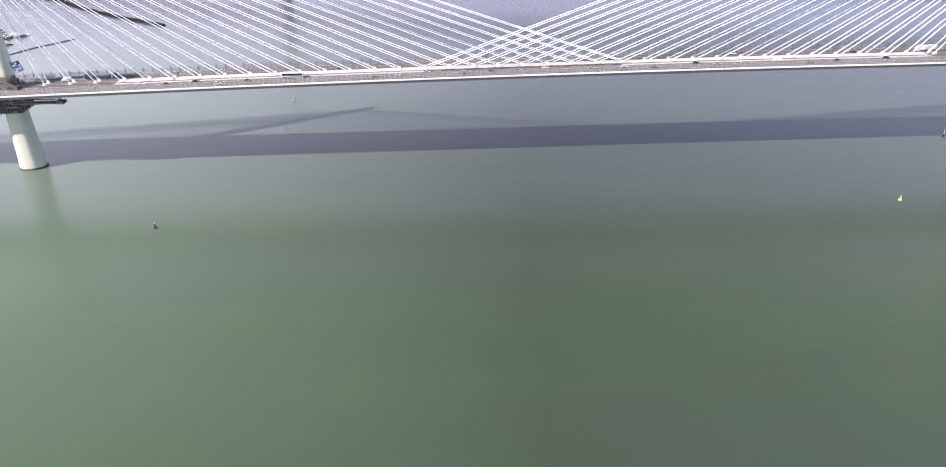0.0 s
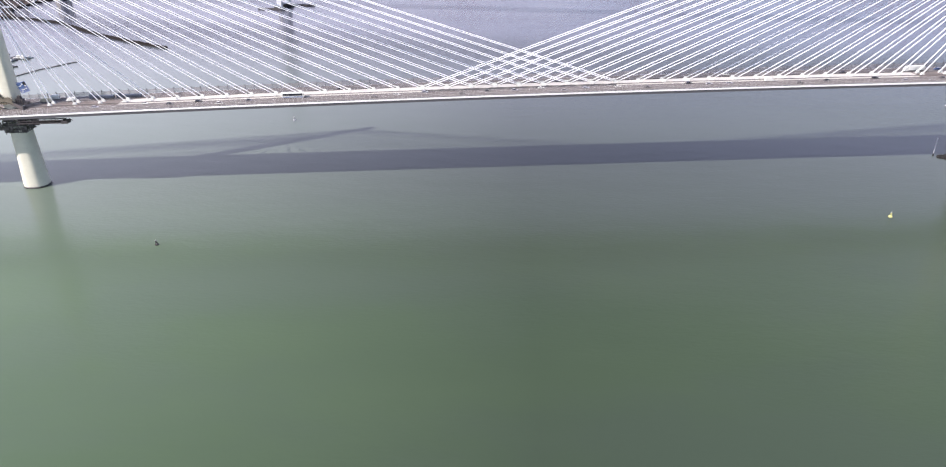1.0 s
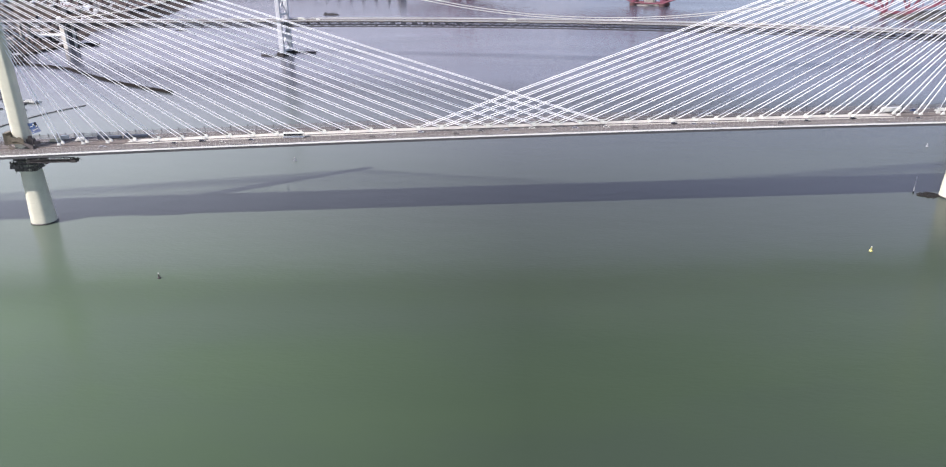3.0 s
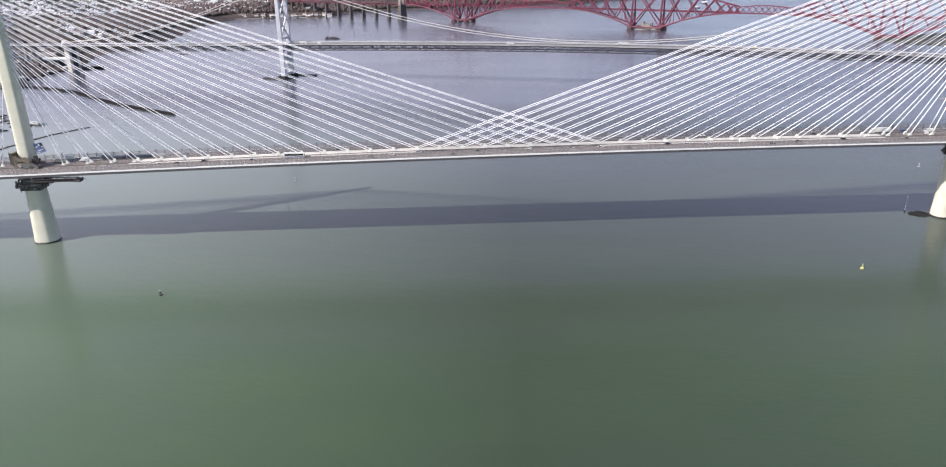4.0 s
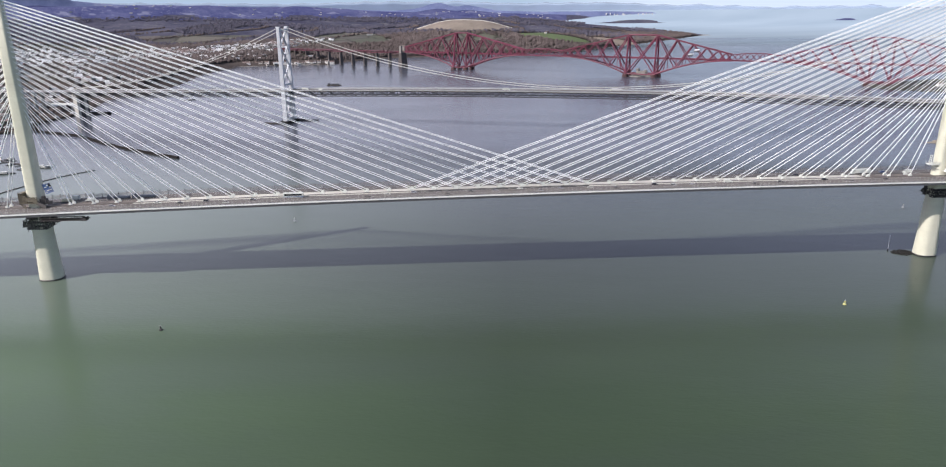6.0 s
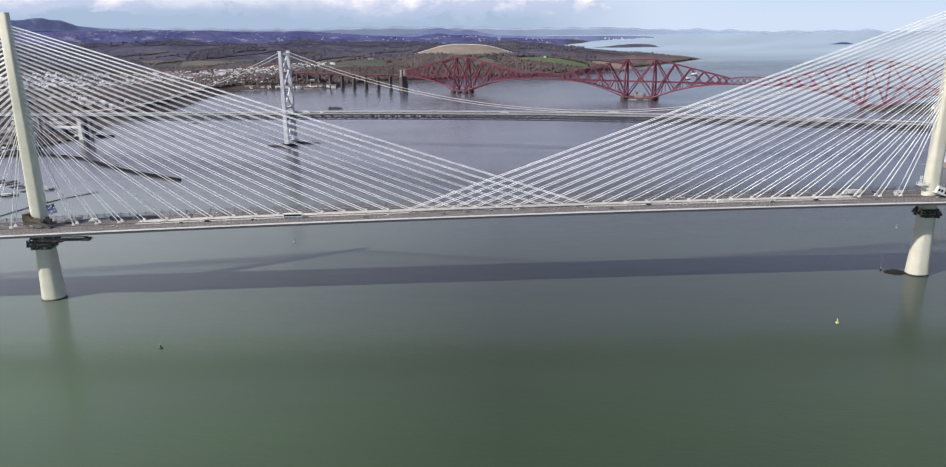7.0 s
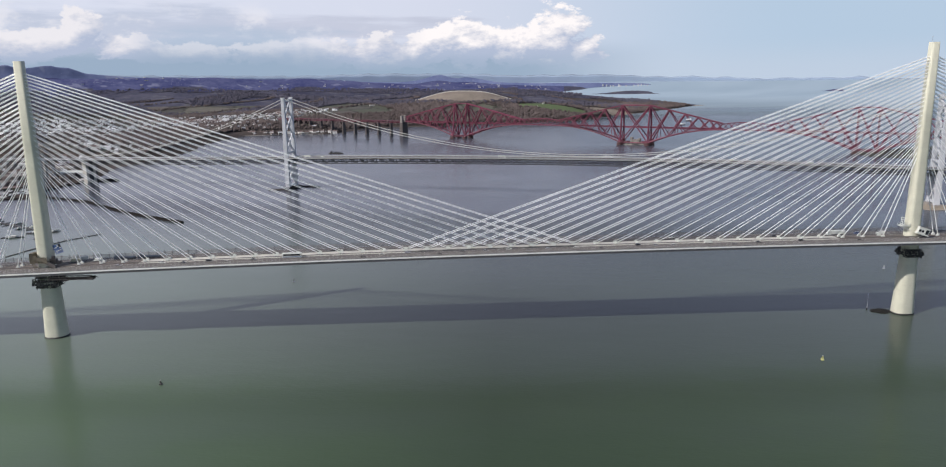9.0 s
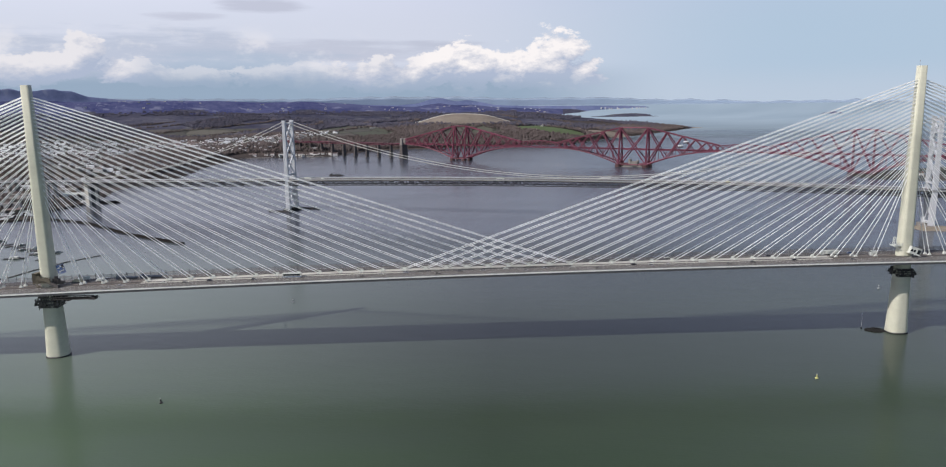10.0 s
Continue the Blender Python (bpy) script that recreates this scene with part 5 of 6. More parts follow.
def buoy(x, y, paint, label):
    ob = thing("buoy", pose(x, y, 0, 4, -3, 20) @ Matrix.Scale(0.7, 4), label, "buoy", "channel buoys")
    part("float", Shape().loft([[(r * math.cos(i * math.tau / 14), r * math.sin(i * math.tau / 14), z) for i in range(14)] for z, r in ((-0.8, 1.2), (0, 1.6), (0.7, 1.55), (1.1, 0.9))]), paint, ob, "", True)
    cage = Shape()
    for a in range(4):
        c, s_ = math.cos(a * math.pi / 2 + 0.6), math.sin(a * math.pi / 2 + 0.6)
        cage.bar((0.9 * c, 0.9 * s_, 1.0), (0.28 * c, 0.28 * s_, 4.0), 0.2)
    part("cage", cage.box(-0.4, 0.4, -0.4, 0.4, 2.2, 3.2), paint, ob)
    part("topmark", Shape().loft([[(r * math.cos(i * math.tau / 10), r * math.sin(i * math.tau / 10), z) for i in range(10)] for z, r in ((4.0, 0.15), (4.3, 0.5), (4.9, 0.15))]), WHITE, ob)
    return ob


buoy(116.7, -86.5, DARK_STEEL, "small dark channel buoy with a pale topmark")
buoy(546.6, -39.6, YELLOW, "yellow-green channel buoy with a cage")
buoy(134.0, 145.2, GALV, "grey channel buoy with a dark base")
buoy(704.9, 194.7, GALV, "pale grey channel buoy beyond the bridge")
buoy(806, 1405, DARK_STEEL, "dark channel buoy by the railway bridge")
buoy(-105, 1700, DARK_STEEL, "dark mooring buoy near the viaduct")

# ---------- harbour ----------
def rubble_wall(points, width, high, name, label, seed, mat=None):
    """A breakwater of tipped stone along a line of points."""
    rnd, s = random.Random(seed), Shape()
    rings = []
    pts = [Vector((*p, 0)) for p in points]
    line = []
    for p, q in zip(pts, pts[1:]):
        k = max(1, int((q - p).length / 8))
        line += [p.lerp(q, i / k) for i in range(k)]
    line.append(pts[-1])
    for i, p in enumerate(line):
        d = (line[min(i + 1, len(line) - 1)] - line[max(i - 1, 0)]).normalized()
        n = Vector((-d.y, d.x, 0))
        w, h = width * rnd.uniform(0.85, 1.15), high * rnd.uniform(0.85, 1.1)
        rings.append([p + n * (w * a) + Vector((0, 0, z)) for a, z in ((-0.9, -3), (-0.55, h * 0.35), (-0.25, h), (0.25, h * rnd.uniform(0.9, 1.1)), (0.55, h * 0.4), (0.9, -3))])
    s.loft(rings)
    return tagged(new(name, mesh(name, s, mat or RUBBLE)), label, "breakwater")


rubble_wall([(-452, 640), (-425, 640), (-380, 622), (-330, 597), (-258, 535), (-193, 486), (-140, 452), (-101, 430)], 3.6, 3.0, "breakwater", "long dark rubble breakwater curving from the harbour", 41)
rubble_wall([(-480, 846), (-450, 846), (-416, 844)], 9, 4.0, "harbour_mole", "short dark stone mole on the shore", 42)
jetty = thing("floating_jetty", pose(0, 0, 0), "thin dark floating walkway in the marina", "jetty")
line = [(-215, 241), (-207, 288), (-197, 320), (-174, 360)]
for (x0, y0), (x1, y1) in zip(line, line[1:]):
    part("walkway", Shape().bar((x0, y0, 0.45), (x1, y1, 0.45), 1.5, 0.6), SCAFFOLD, jetty)
    for k in range(4):
        x, y = x0 + (x1 - x0) * k / 4, y0 + (y1 - y0) * k / 4
        part("mooring_pile", Shape().bar((x, y, -3), (x, y, 2.4), 0.4, n=6), RUSTY, jetty)
pont = thing("marina_pontoon", pose(0, 0, 0), "grey timber marina pontoon with finger berths", "pontoon")
part("walkway", Shape().bar((-420, 468, 0.5), (-255, 372, 0.5), 3.0, 0.8), DARK_STEEL, pont)
for k in range(10):
    x, y = -415 + 16.5 * k, 465 - 9.6 * k
    part("finger", Shape().bar((x, y, 0.45), (x + 5, y + 9, 0.45), 1.2, 0.6).bar((x, y, 0.45), (x - 5, y - 9, 0.45), 1.2, 0.6), DARK_STEEL, pont)


def boat(x, y, turn, length, label, paint, mast=False):
    ob = thing("boat", pose(x, y, 0, 0, 0, turn), label, "boat", "boats in the marina")
    h, b = length / 2, length * 0.16
    part("hull", Shape().loft([[(u * h, -w * b, 0.9 + 0.25 * u), (u * h, -w * b * 0.7, -0.4), (u * h, w * b * 0.7, -0.4), (u * h, w * b, 0.9 + 0.25 * u)] for u, w in ((-1, 0.85), (-0.3, 1.0), (0.4, 0.85), (0.8, 0.45), (1.0, 0.05))]), paint, ob)
    part("wheelhouse", Shape().box(-h * 0.4, h * 0.35, -b * 0.6, b * 0.6, 0.9, 2.6), WHITE, ob)
    part("window", Shape().box(-h * 0.3, h * 0.36, -b * 0.61, b * 0.61, 1.7, 2.2), GLASS, ob)
    if mast:
        part("mast", Shape().bar((0, 0, 1), (0, 0, 1 + length * 1.2), 0.16, n=6).bar((0, 0, 2.6), (-h * 0.8, 0, 2.7), 0.14, n=6), SILVER_CAR, ob)
    return ob


boat(-262, 366, 12, 24, "white and dark workboat at a mooring", DARK_STEEL)
boat(-254, 379, 12, 20, "white motor cruiser beside the workboat", WHITE)
boat(-275, 340, 10, 26, "dark-hulled workboat with a white deckhouse", DARK_STEEL)
boat(-236, 333, 20, 14, "dark open boat at the pontoon", DARK_STEEL)
boat(-246, 373, -10, 16, "small dark boat by the tower", DARK_STEEL)
rnd = random.Random(77)
for k in (1, 3, 4, 7, 10, 13, 16, 18, 21):
    u = k % 11
    boat(-415 + 16.5 * u + (8 if k > 10 else -2), 465 - 9.6 * u + (7 if k > 10 else -7), 60 + rnd.uniform(-4, 4), rnd.uniform(8, 12), *(("dark-hulled sailing yacht berthed at the pontoon", DARK_STEEL) if k % 3 else ("white sailing yacht berthed at the pontoon", WHITE)), True)
barge = thing("barge", pose(-100, 1327, 0, 0, 0, -8) @ Matrix.Scale(0.8, 4), "dark work barge with deck gear out on the water", "barge")
part("hull", Shape().loft([[(x, -w, 2.2), (x, -w, -0.6), (x, w, -0.6), (x, w, 2.2)] for x, w in ((-24, 4), (-21, 6), (20, 6), (24, 3.5))]), DARK_STEEL, barge)
part("deckhouse", Shape().box(-20, -12, -4, 4, 2.2, 5.6).box(-18, -13.5, -3, 3, 5.6, 7.4), FRB_DARK, barge, "dark deckhouse")
part("window", Shape().box(-17.4, -14.0, -3.05, 3.05, 6.1, 6.9), GLASS, barge)
part("deck_gear", Shape().box(-7, 2, -3, 3, 2.2, 4.8).box(5, 10, -3.5, 3.5, 2.2, 5.2).box(13, 17, -3, 3, 2.2, 4.4), FRB_DARK, barge, "dark deck gear")
part("derrick", Shape().bar((-2, 0, 2), (-2, 0, 8), 0.8).bar((-2, 0, 4), (15, 0, 6.5), 0.6).bar((-2, 0, 8), (15, 0, 6.5), 0.3), DARK_STEEL, barge, "dark lifting derrick")
boat(-350, 1050, 5, 26, "dark workboat off the shore", DARK_STEEL)


def shed(x, y, z, turn, lx, ly, h, label, wall_mat, roof_mat, name="harbour_shed", category="shed"):
    ob = thing(name, pose(x, y, z, 0, 0, turn), label, category)
    part("wall", Shape().box(-lx / 2, lx / 2, -ly / 2, ly / 2, -2, h), wall_mat, ob)
    r = Shape().loft([[(sx * (lx / 2 + 0.5), -ly / 2 - 0.5, h), (sx * (lx / 2 + 0.5), 0, h + ly * 0.18), (sx * (lx / 2 + 0.5), ly / 2 + 0.5, h)] for sx in (-1, 1)])
    part("roof", r, roof_mat, ob)
    for k in range(3):
        u = -lx / 3 + lx / 3 * k
        part("door", Shape().box(u - 2, u + 2, -ly / 2 - 0.08, -ly / 2 - 0.02, 0, h * 0.7), FRB_DARK, ob)
    return ob


for x, y, turn, lx, ly, h in ((-520, 874, 8, 46, 20, 8), (-575, 800, 15, 60, 18, 7), (-610, 850, 10, 40, 22, 8), (-560, 740, 20, 34, 14, 6), (-640, 760, 12, 50, 16, 7),
                              (-600, 690, 25, 44, 14, 6), (-520, 690, 30, 26, 12, 5), (-690, 820, 5, 60, 24, 9), (-575, 925, 10, 50, 22, 8), (-680, 700, 20, 46, 18, 7)):
    z = float(ground_height(np.array([x]), np.array([y]))[0][0])
    shed(x, y, z, turn, lx, ly, h, "pale metal-clad harbour shed with a low roof", (GRANITE, HARL, RUSTY)[int(lx) % 3], WHITE if lx == 46 else (SHED, GRANITE, ROOF)[int(x) % 3])
rubble_wall([(-436, 655), (-472, 703), (-480, 731), (-476, 775), (-469, 832)], 5, 2.4, "quay_wall", "dark stone quay wall of the harbour", 44)
rubble_wall([(-640, 578), (-560, 601), (-496, 620), (-440, 638)], 5, 2.4, "quay_wall", "dark stone quay wall along the yard", 45)
rubble_wall([(-575, 1860), (-556, 1930), (-492, 1948), (-421, 1990), (-300, 1988)], 3, 2.2, "sea_wall", "pale stone sea wall below the waterfront houses", 46, GRANITE)


rnd = random.Random(8)
for k in range(15):
    u = (0.10, 0.14, 0.17, 0.22, 0.25, 0.31, 0.34, 0.47, 0.50, 0.53, 0.56, 0.59, 0.63, 0.68, 0.74)[k]
    shed(-572 + 400 * u, 1946 + 78 * u + rnd.uniform(-3, 22), 2.6, rnd.uniform(-25, 60), rnd.uniform(7, 15), rnd.uniform(6, 9), rnd.uniform(3, 6), "white waterfront boathouse at the foot of the wooded bank",
         (HARL, WHITE, GRANITE, HARL)[k % 4], (ROOF, SHED, GRANITE, WHITE)[rnd.randrange(4)], "boathouse", "boathouse")


# ---------- town ----------
def house_meshes():
    out = []
    for lx, ly, h, rh in ((11, 8, 5.5, 3.2), (16, 8, 5.8, 3.0), (26, 9, 6.0, 3.2), (12, 9, 8.5, 3.0), (34, 10, 8.0, 2.5)):
        wall = mesh("wall", Shape().box(-lx / 2, lx / 2, -ly / 2, ly / 2, -3, h), HARL)
        roof = mesh("roof", Shape().loft([[(sx * (lx / 2 + 0.4), -ly / 2 - 0.5, h - 0.2), (sx * (lx / 2 + 0.4), 0, h + rh), (sx * (lx / 2 + 0.4), ly / 2 + 0.5, h - 0.2)] for sx in (-1, 1)]), ROOF)
        stack = mesh("chimney", Shape().box(lx / 2 - 1.2, lx / 2, -0.6, 0.6, h, h + rh + 1.3), HARL)
        out.append((wall, roof, stack))
    return out


HOUSES = house_meshes()


def house(x, y, turn, kind, label, z=None):
    z = float(ground_height(np.array([x]), np.array([y]))[0][0]) if z is None else z
    p, k = far(x, y, z)
    ob = thing("house", Matrix.LocRotScale(p, Euler((0, 0, radians(turn))), (k, k, k)), label, "house", "houses of the shore town")
    for nm, me in zip(("wall", "roof", "chimney"), HOUSES[kind]):
        part(nm, me, None, ob)


rnd = random.Random(5)
made = 0
while made < 262:
    a, D = (radians(rnd.uniform(-27, -16)), rnd.uniform(2560, 3120)) if made < 140 else (radians(rnd.uniform(-38, -15)), rnd.uniform(1500, 3250))
    x, y = HUB.x + D * math.sin(a), HUB.y + D * math.cos(a)
    d = float(inside(COAST, np.array([x]), np.array([y]))[0])
    if d < 90 or y < 900 or float(wave(np.array([x]), np.array([y]), 110, 19)[0]) < -0.05 or (D < 2300 and rnd.random() < 0.55):
        continue
    house(x, y, rnd.choice((20, 25, 110, 115)) + rnd.uniform(-8, 8), rnd.randrange(5), "pale harled town house with a pitched slate roof")
    made += 1
for k in range(24):                                                          # waterfront row
    t = (k % 16) / 15
    x, y = -556 + 290 * t - 4 * (k > 15), 1966 + 48 * t + 14 * (k > 15)
    house(x + rnd.uniform(-5, 5), y + rnd.uniform(-4, 10), 8 + rnd.uniform(-15, 15), rnd.choice((0, 1, 3)), "white waterfront house below the wooded bank", 3.0)
for x, y, turn in ((-300, 2950, 20), (-60, 2760, 40), (470, 2800, 10), (520, 3010, 75), (700, 3060, 30), (230, 2700, 15)):
    house(x, y, turn, 2, "lone white farmhouse among fields")
for x, y in ((1335, 1215), (1372, 1205), (1420, 1235), (1300, 1190), (1470, 1180), (1520, 1230)):
    house(x, y, 10, rnd.randrange(3), "white house on the low promontory", 5.0)
for k in range(36):                                                          # pale specks of distant towns
    a, D = radians(rnd.choice((rnd.uniform(-30, -8), rnd.uniform(-6, 9)))), rnd.uniform(6500, 9300)
    x, y = HUB.x + D * math.sin(a), HUB.y + D * math.cos(a)
    if float(inside(COAST, np.array([x]), np.array([y]))[0]) < 100:
        continue
    z = float(ground_height(np.array([x]), np.array([y]))[0][0])
    p, kk = far(x, y, z)
    ob = thing("distant_building", Matrix.LocRotScale(p, Euler((0, 0, rnd.uniform(-0.3, 0.3))), (kk, kk, kk)), "pale block of a far-off town", "building", "far town blocks")
    lx, h = rnd.uniform(8, 22), rnd.uniform(3, 5)
    part("wall", Shape().box(-lx / 2, lx / 2, -8, 8, -6, h), RESERVE, ob)
    part("roof", Shape().box(-lx / 2 - 1, lx / 2 + 1, -8.5, 8.5, h, h + 1.0), SHED, ob)


def far_roofs():
    """Roofs and gables of the town too many to count."""
    rs, s = random.Random(93), Shape()
    while len(s.v) < 16 * 800:
        a, D = radians(rs.uniform(-39, -13)), rs.choice((rs.uniform(1500, 3300), rs.uniform(2500, 3300)))
        x, y = HUB.x + D * math.sin(a), HUB.y + D * math.cos(a)
        if float(inside(COAST, np.array([x]), np.array([y]))[0]) < 60 or y < 820 or float(wave(np.array([x]), np.array([y]), 150, 23)[0]) < -0.12:
            continue
        (px, py, pz), k = far(x, y, float(ground_height(np.array([x]), np.array([y]))[0][0]))
        lx, ly, h = rs.uniform(4, 9) * k, rs.uniform(3.5, 5) * k, rs.uniform(4.5, 8) * k
        m = pose(px, py, pz, 0, 0, rs.choice((20, 110)) + rs.uniform(-10, 10))
        s.box(-lx, lx, -ly, ly, -3, h, m)
        s.box(-lx * 0.96, lx * 0.96, -ly * 0.6, ly * 0.6, h + 0.002, h + 2.2 * k, m)
    tagged(new("town_houses", mesh("town_houses", s, TOWN_WALL)), "pale and grey town houses crowding the slopes", "houses", kind="stuff")


far_roofs()


def harbour_yard():
    """Laid-up boats, cars and stores crowded behind the quay."""
    rs, s = random.Random(17), Shape()
    while len(s.v) < 16 * 520:
        x, y = rs.uniform(-760, -440), rs.uniform(560, 930)
        if float(inside(COAST, np.array([x]), np.array([y]))[0]) < 8 or float(wave(np.array([x]), np.array([y]), 60, 71)[0]) < -0.1:
            continue
        z = float(ground_height(np.array([x]), np.array([y]))[0][0])
        m = pose(x, y, z, 0, 0, rs.choice((15, 105)) + rs.uniform(-12, 12))
        lx, ly, h = rs.choice(((2.2, 0.9, 1.5), (4.5, 1.5, 2.6), (3, 1.2, 2.2), (6, 1.3, 2.6)))
        s.box(-lx, lx, -ly, ly, -0.3, h * 0.62, m).box(-lx * 0.55, lx * 0.45, -ly * 0.85, ly * 0.85, h * 0.62 + 0.002, h, m)
    tagged(new("yard_clutter", mesh("yard_clutter", s, YARD)), "white and dark laid-up boats and parked cars behind the quay", "clutter", kind="stuff")


harbour_yard()


def far_block(a, D, lx, ly, h, label, wall_mat, group, category="building"):
    """A block of a far-off town or port, at a bearing in degrees and a distance."""
    x, y = HUB.x + D * math.sin(radians(a)), HUB.y + D * math.cos(radians(a))
    z = max(1.0, float(ground_height(np.array([x]), np.array([y]))[0][0]))
    p, kk = far(x, y, z)
    ob = thing("distant_building", Matrix.LocRotScale(p, Euler((0, 0, -radians(a))), (kk, kk, kk)), label, category, group)
    part("wall", Shape().box(-lx / 2, lx / 2, -ly / 2, ly / 2, -12, h), wall_mat, ob)
    part("roof", Shape().box(-lx / 2 - 1, lx / 2 + 1, -ly / 2 - 1, ly / 2 + 1, h, h + 1), RESERVE, ob)


rnd = random.Random(61)
for a, D, lx, h in ((7.6, 13300, 60, 30), (7.95, 13400, 46, 46), (8.2, 13500, 40, 56), (8.45, 13500, 60, 40), (8.7, 13600, 44, 66), (8.95, 13700, 70, 34), (9.3, 13800, 60, 26), (9.8, 14000, 50, 36), (10.25, 14200, 60, 40), (10.6, 14300, 34, 76), (10.75, 14350, 30, 84), (11.0, 14400, 80, 30)):
    far_block(a + rnd.uniform(-0.15, 0.15), D, lx * rnd.uniform(0.25, 0.6), 30, h * rnd.uniform(0.25, 0.6), "pale port building on the far shore", SHED, "far port buildings")
for k in range(46):
    a, D = rnd.choice((rnd.uniform(-31, -16), rnd.uniform(-13, 4), rnd.uniform(-8, 5))), rnd.choice((rnd.uniform(7000, 8300), rnd.uniform(8800, 10800)))
    far_block(a, D, rnd.uniform(10, 34), 20, rnd.uniform(2, 6), "pale block of a far-off town", (RESERVE, SHED)[k % 2], "far town blocks")
islet("sand_spit", 1530, 4130, 70, 22, 2.5, SAND, "pale sandy spit at the tip of the cape", 12, "beach")


# pale track on a low bank over the brow of the stubble hill
track, rows = Shape(), []
for i in range(41):
    x = -122 + 12.6 * i
    y = 3240 - 40 * abs((x - 130) / 255) ** 3
    z = float(ground_height(np.array([x]), np.array([y]))[0][0])
    rows.append([far(x, y + dy, z + dz)[0] for dy, dz in ((-9, -1.0), (-2, 1.7), (4, 2.0), (10, -2.0))])
track.loft(rows)
tagged(new("farm_track", mesh("farm_track", track, RESERVE)), "pale worn farm track over the brow of a stubble hill", "track", kind="structure")


# ---------- trees ----------
def woods(name, label, count, place, size, seed, mat):
    """Many small uneven crowns on short trunks, joined into one sheet of wood."""
    rs = np.random.RandomState(seed)
    gold = (1 + 5 ** 0.5) / 2
    ico = np.array([(-1, gold, 0), (1, gold, 0), (-1, -gold, 0), (1, -gold, 0), (0, -1, gold), (0, 1, gold), (0, -1, -gold), (0, 1, -gold), (gold, 0, -1), (gold, 0, 1), (-gold, 0, -1), (-gold, 0, 1)]) / 1.9
    tri = np.array([(0, 11, 5), (0, 5, 1), (0, 1, 7), (0, 7, 10), (0, 10, 11), (1, 5, 9), (5, 11, 4), (11, 10, 2), (10, 7, 6), (7, 1, 8), (3, 9, 4), (3, 4, 2), (3, 2, 6), (3, 6, 8), (3, 8, 9),
                    (4, 9, 5), (2, 4, 11), (6, 2, 10), (8, 6, 7), (9, 8, 1)])
    xs, ys = place(rs, count)
    zs = ground_height(xs, ys)[0]
    verts, faces = [], []
    for x, y, z in zip(xs, ys, zs):
        r = size * rs.uniform(0.55, 1.25)
        for j in range(3):
            q = r * rs.uniform(0.45, 0.8)
            ox, oy, oz = rs.uniform(-0.6, 0.6) * r, rs.uniform(-0.6, 0.6) * r, r * rs.uniform(0.5, 1.5)
            (px, py, pz), k = far(x + ox, y + oy, z + oz)
            pts = ico * rs.uniform(0.6, 1.25, (12, 1)) * q * k * np.array([1, 1, 1.15]) + (px, py, pz)
            faces.append(tri + 12 * len(verts))
            verts.append(pts)
        (px, py, pz), k = far(x, y, z - 1)
        t = 0.4 * k
        base = 12 * len(verts)
        col = [(px - t, py - t, pz), (px + t, py - t, pz), (px + t, py + t, pz), (px - t, py + t, pz), (px, py, pz + r * k)] + [(px, py, pz)] * 7
        verts.append(np.array(col))
        faces.append(np.array([(0, 1, 4), (1, 2, 4), (2, 3, 4), (3, 0, 4)]) + base)
    me = bpy.data.meshes.new(name)
    me.from_pydata(np.concatenate(verts).tolist(), [], np.concatenate(faces).tolist())
    me.materials.append(mat)
    me.polygons.foreach_set("use_smooth", [True] * len(me.polygons))
    tagged(new(name, me), label, "woodland", kind="stuff")


def spread(az0, az1, d0, d1, keep_if):
    def place(rs, count):
        xs, ys = np.zeros(0), np.zeros(0)
        while len(xs) < count:
            a, D = np.radians(rs.uniform(az0, az1, 4000)), rs.uniform(d0, d1, 4000)
            x, y = HUB.x + D * np.sin(a), HUB.y + D * np.cos(a)
            ok = keep_if(x, y, inside(COAST, x, y), D)
            xs, ys = np.concatenate([xs, x[ok]]), np.concatenate([ys, y[ok]])
        return xs[:count], ys[:count]
    return place


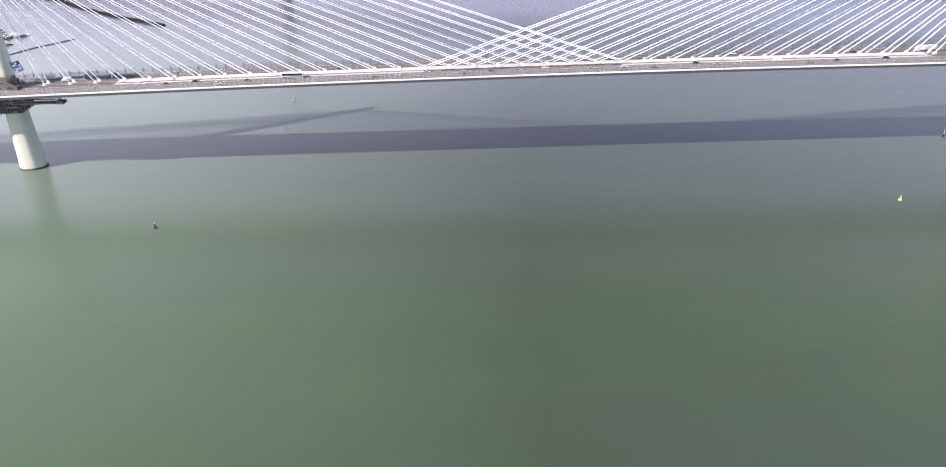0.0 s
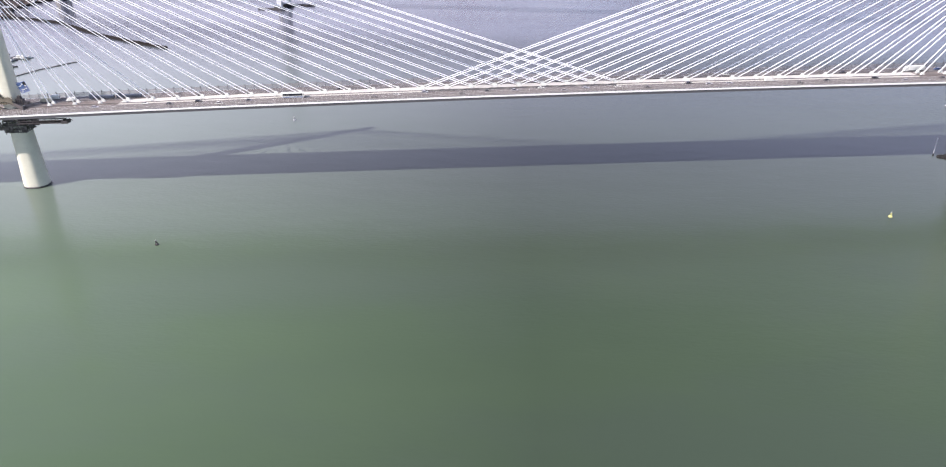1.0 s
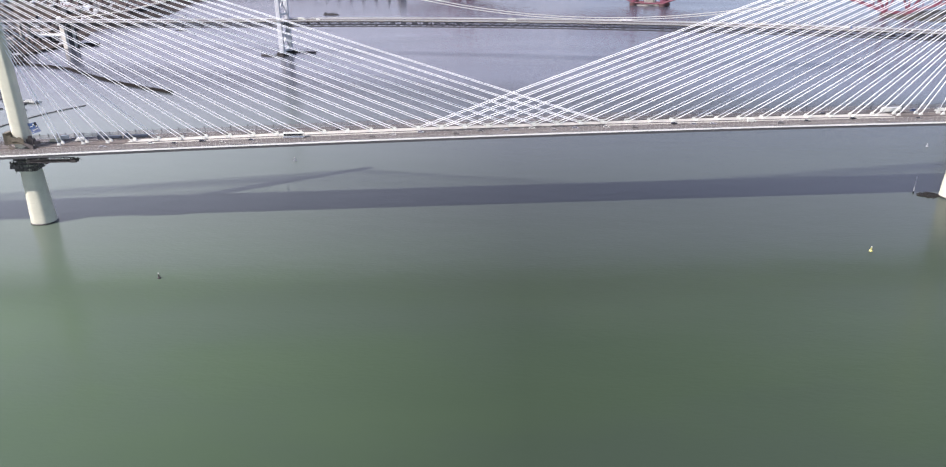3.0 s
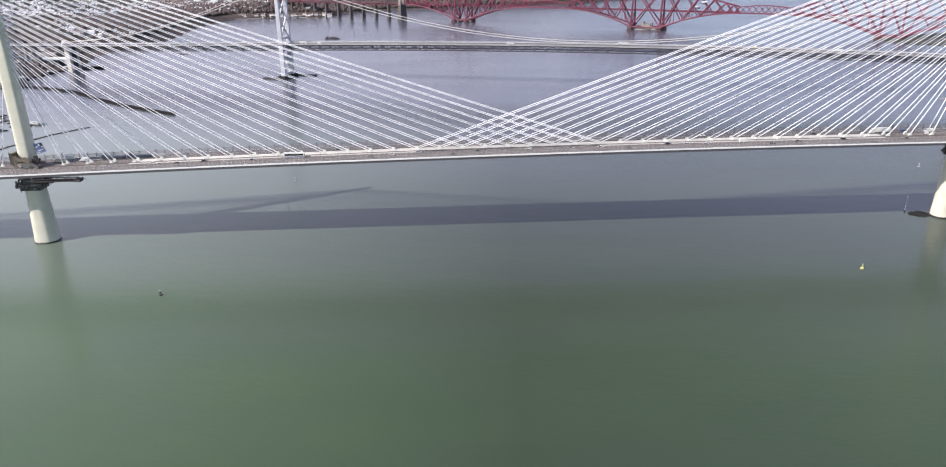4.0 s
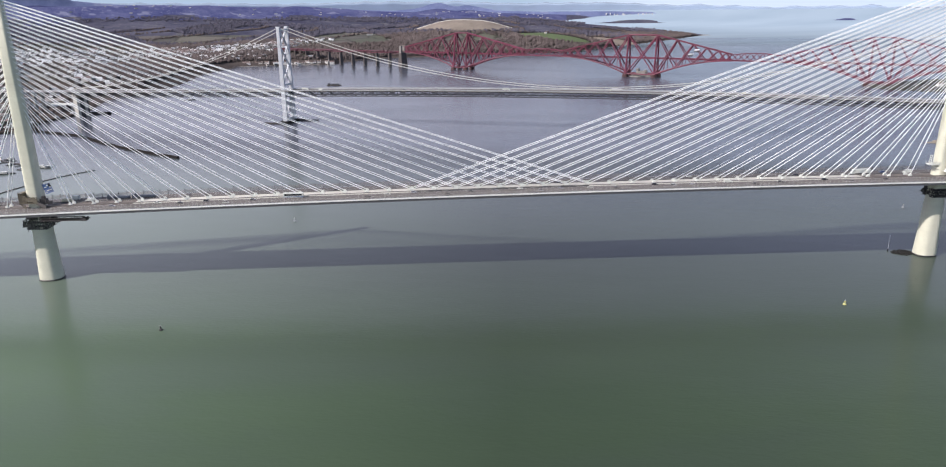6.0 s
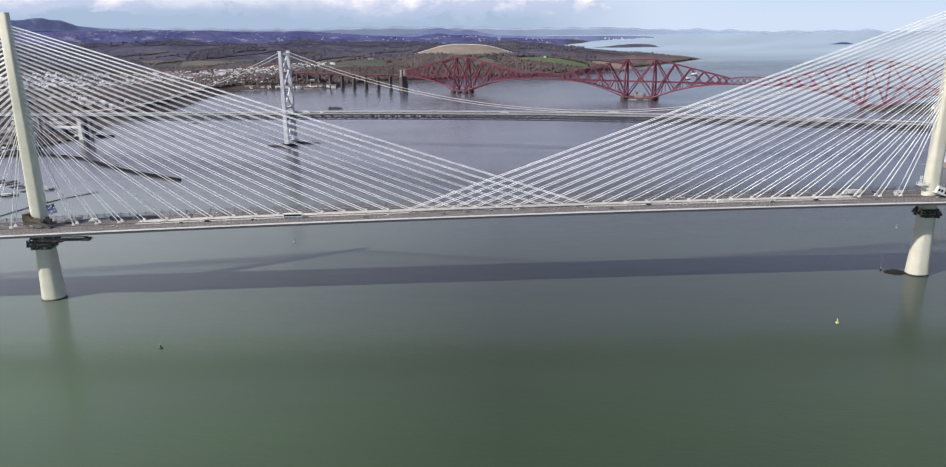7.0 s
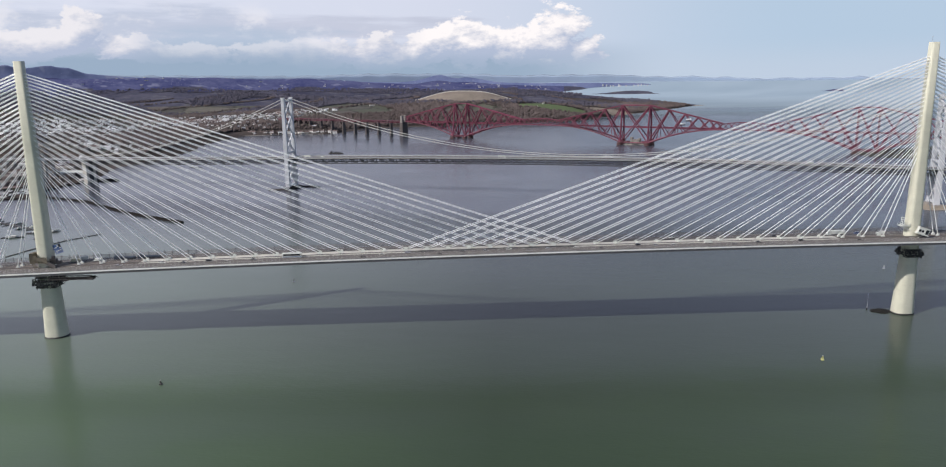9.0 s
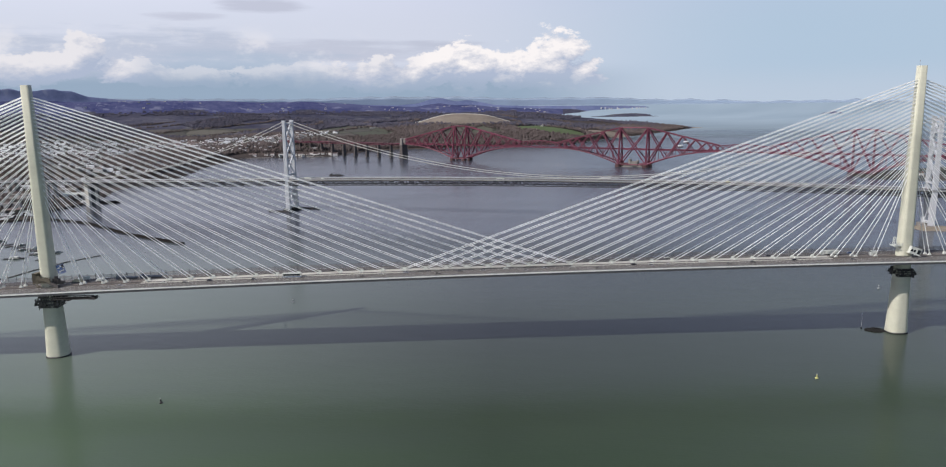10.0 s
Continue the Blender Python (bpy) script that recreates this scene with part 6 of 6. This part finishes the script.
def open_field(x, y):
    return ((x - 130) / 262) ** 2 + ((y - 3172) / 250) ** 2 < 1.05, ((x - 550) / 165) ** 2 + ((y - 2898) / 120) ** 2 < 1.05, ((x - 842) / 130) ** 2 + ((y - 3143) / 130) ** 2 < 1.0


def clear(x, y):
    a, b, c = open_field(x, y)
    return ~(a | b | c)


def off_rails(x, y):
    """Keeps clear of the railway viaduct."""
    u, v = x - 197.5, y - 1782.4
    side = u * 0.474 + v * 0.881
    return (side > 14) | (side < -14)


woods("shore_woods", "bare brown and dark green woods along the shore bank", 9000,
      spread(-30, 14.4, 1700, 4700, lambda x, y, d, D: (d > np.where((x < -230) & (y < 2060), 46, 6)) & (d < 230) & (y > 1250) & clear(x, y) & off_rails(x, y)), 5.2, 1, TREES)
woods("hill_woods", "patches of bare woodland between the fields", 5200,
      spread(-37, 14, 2200, 3500, lambda x, y, d, D: (d > 200) & (wave(x, y, 170, 11) > 0.05) & clear(x, y) & ((D > 3250) | (x > -150)) & off_rails(x, y)), 5.2, 2, TREES)
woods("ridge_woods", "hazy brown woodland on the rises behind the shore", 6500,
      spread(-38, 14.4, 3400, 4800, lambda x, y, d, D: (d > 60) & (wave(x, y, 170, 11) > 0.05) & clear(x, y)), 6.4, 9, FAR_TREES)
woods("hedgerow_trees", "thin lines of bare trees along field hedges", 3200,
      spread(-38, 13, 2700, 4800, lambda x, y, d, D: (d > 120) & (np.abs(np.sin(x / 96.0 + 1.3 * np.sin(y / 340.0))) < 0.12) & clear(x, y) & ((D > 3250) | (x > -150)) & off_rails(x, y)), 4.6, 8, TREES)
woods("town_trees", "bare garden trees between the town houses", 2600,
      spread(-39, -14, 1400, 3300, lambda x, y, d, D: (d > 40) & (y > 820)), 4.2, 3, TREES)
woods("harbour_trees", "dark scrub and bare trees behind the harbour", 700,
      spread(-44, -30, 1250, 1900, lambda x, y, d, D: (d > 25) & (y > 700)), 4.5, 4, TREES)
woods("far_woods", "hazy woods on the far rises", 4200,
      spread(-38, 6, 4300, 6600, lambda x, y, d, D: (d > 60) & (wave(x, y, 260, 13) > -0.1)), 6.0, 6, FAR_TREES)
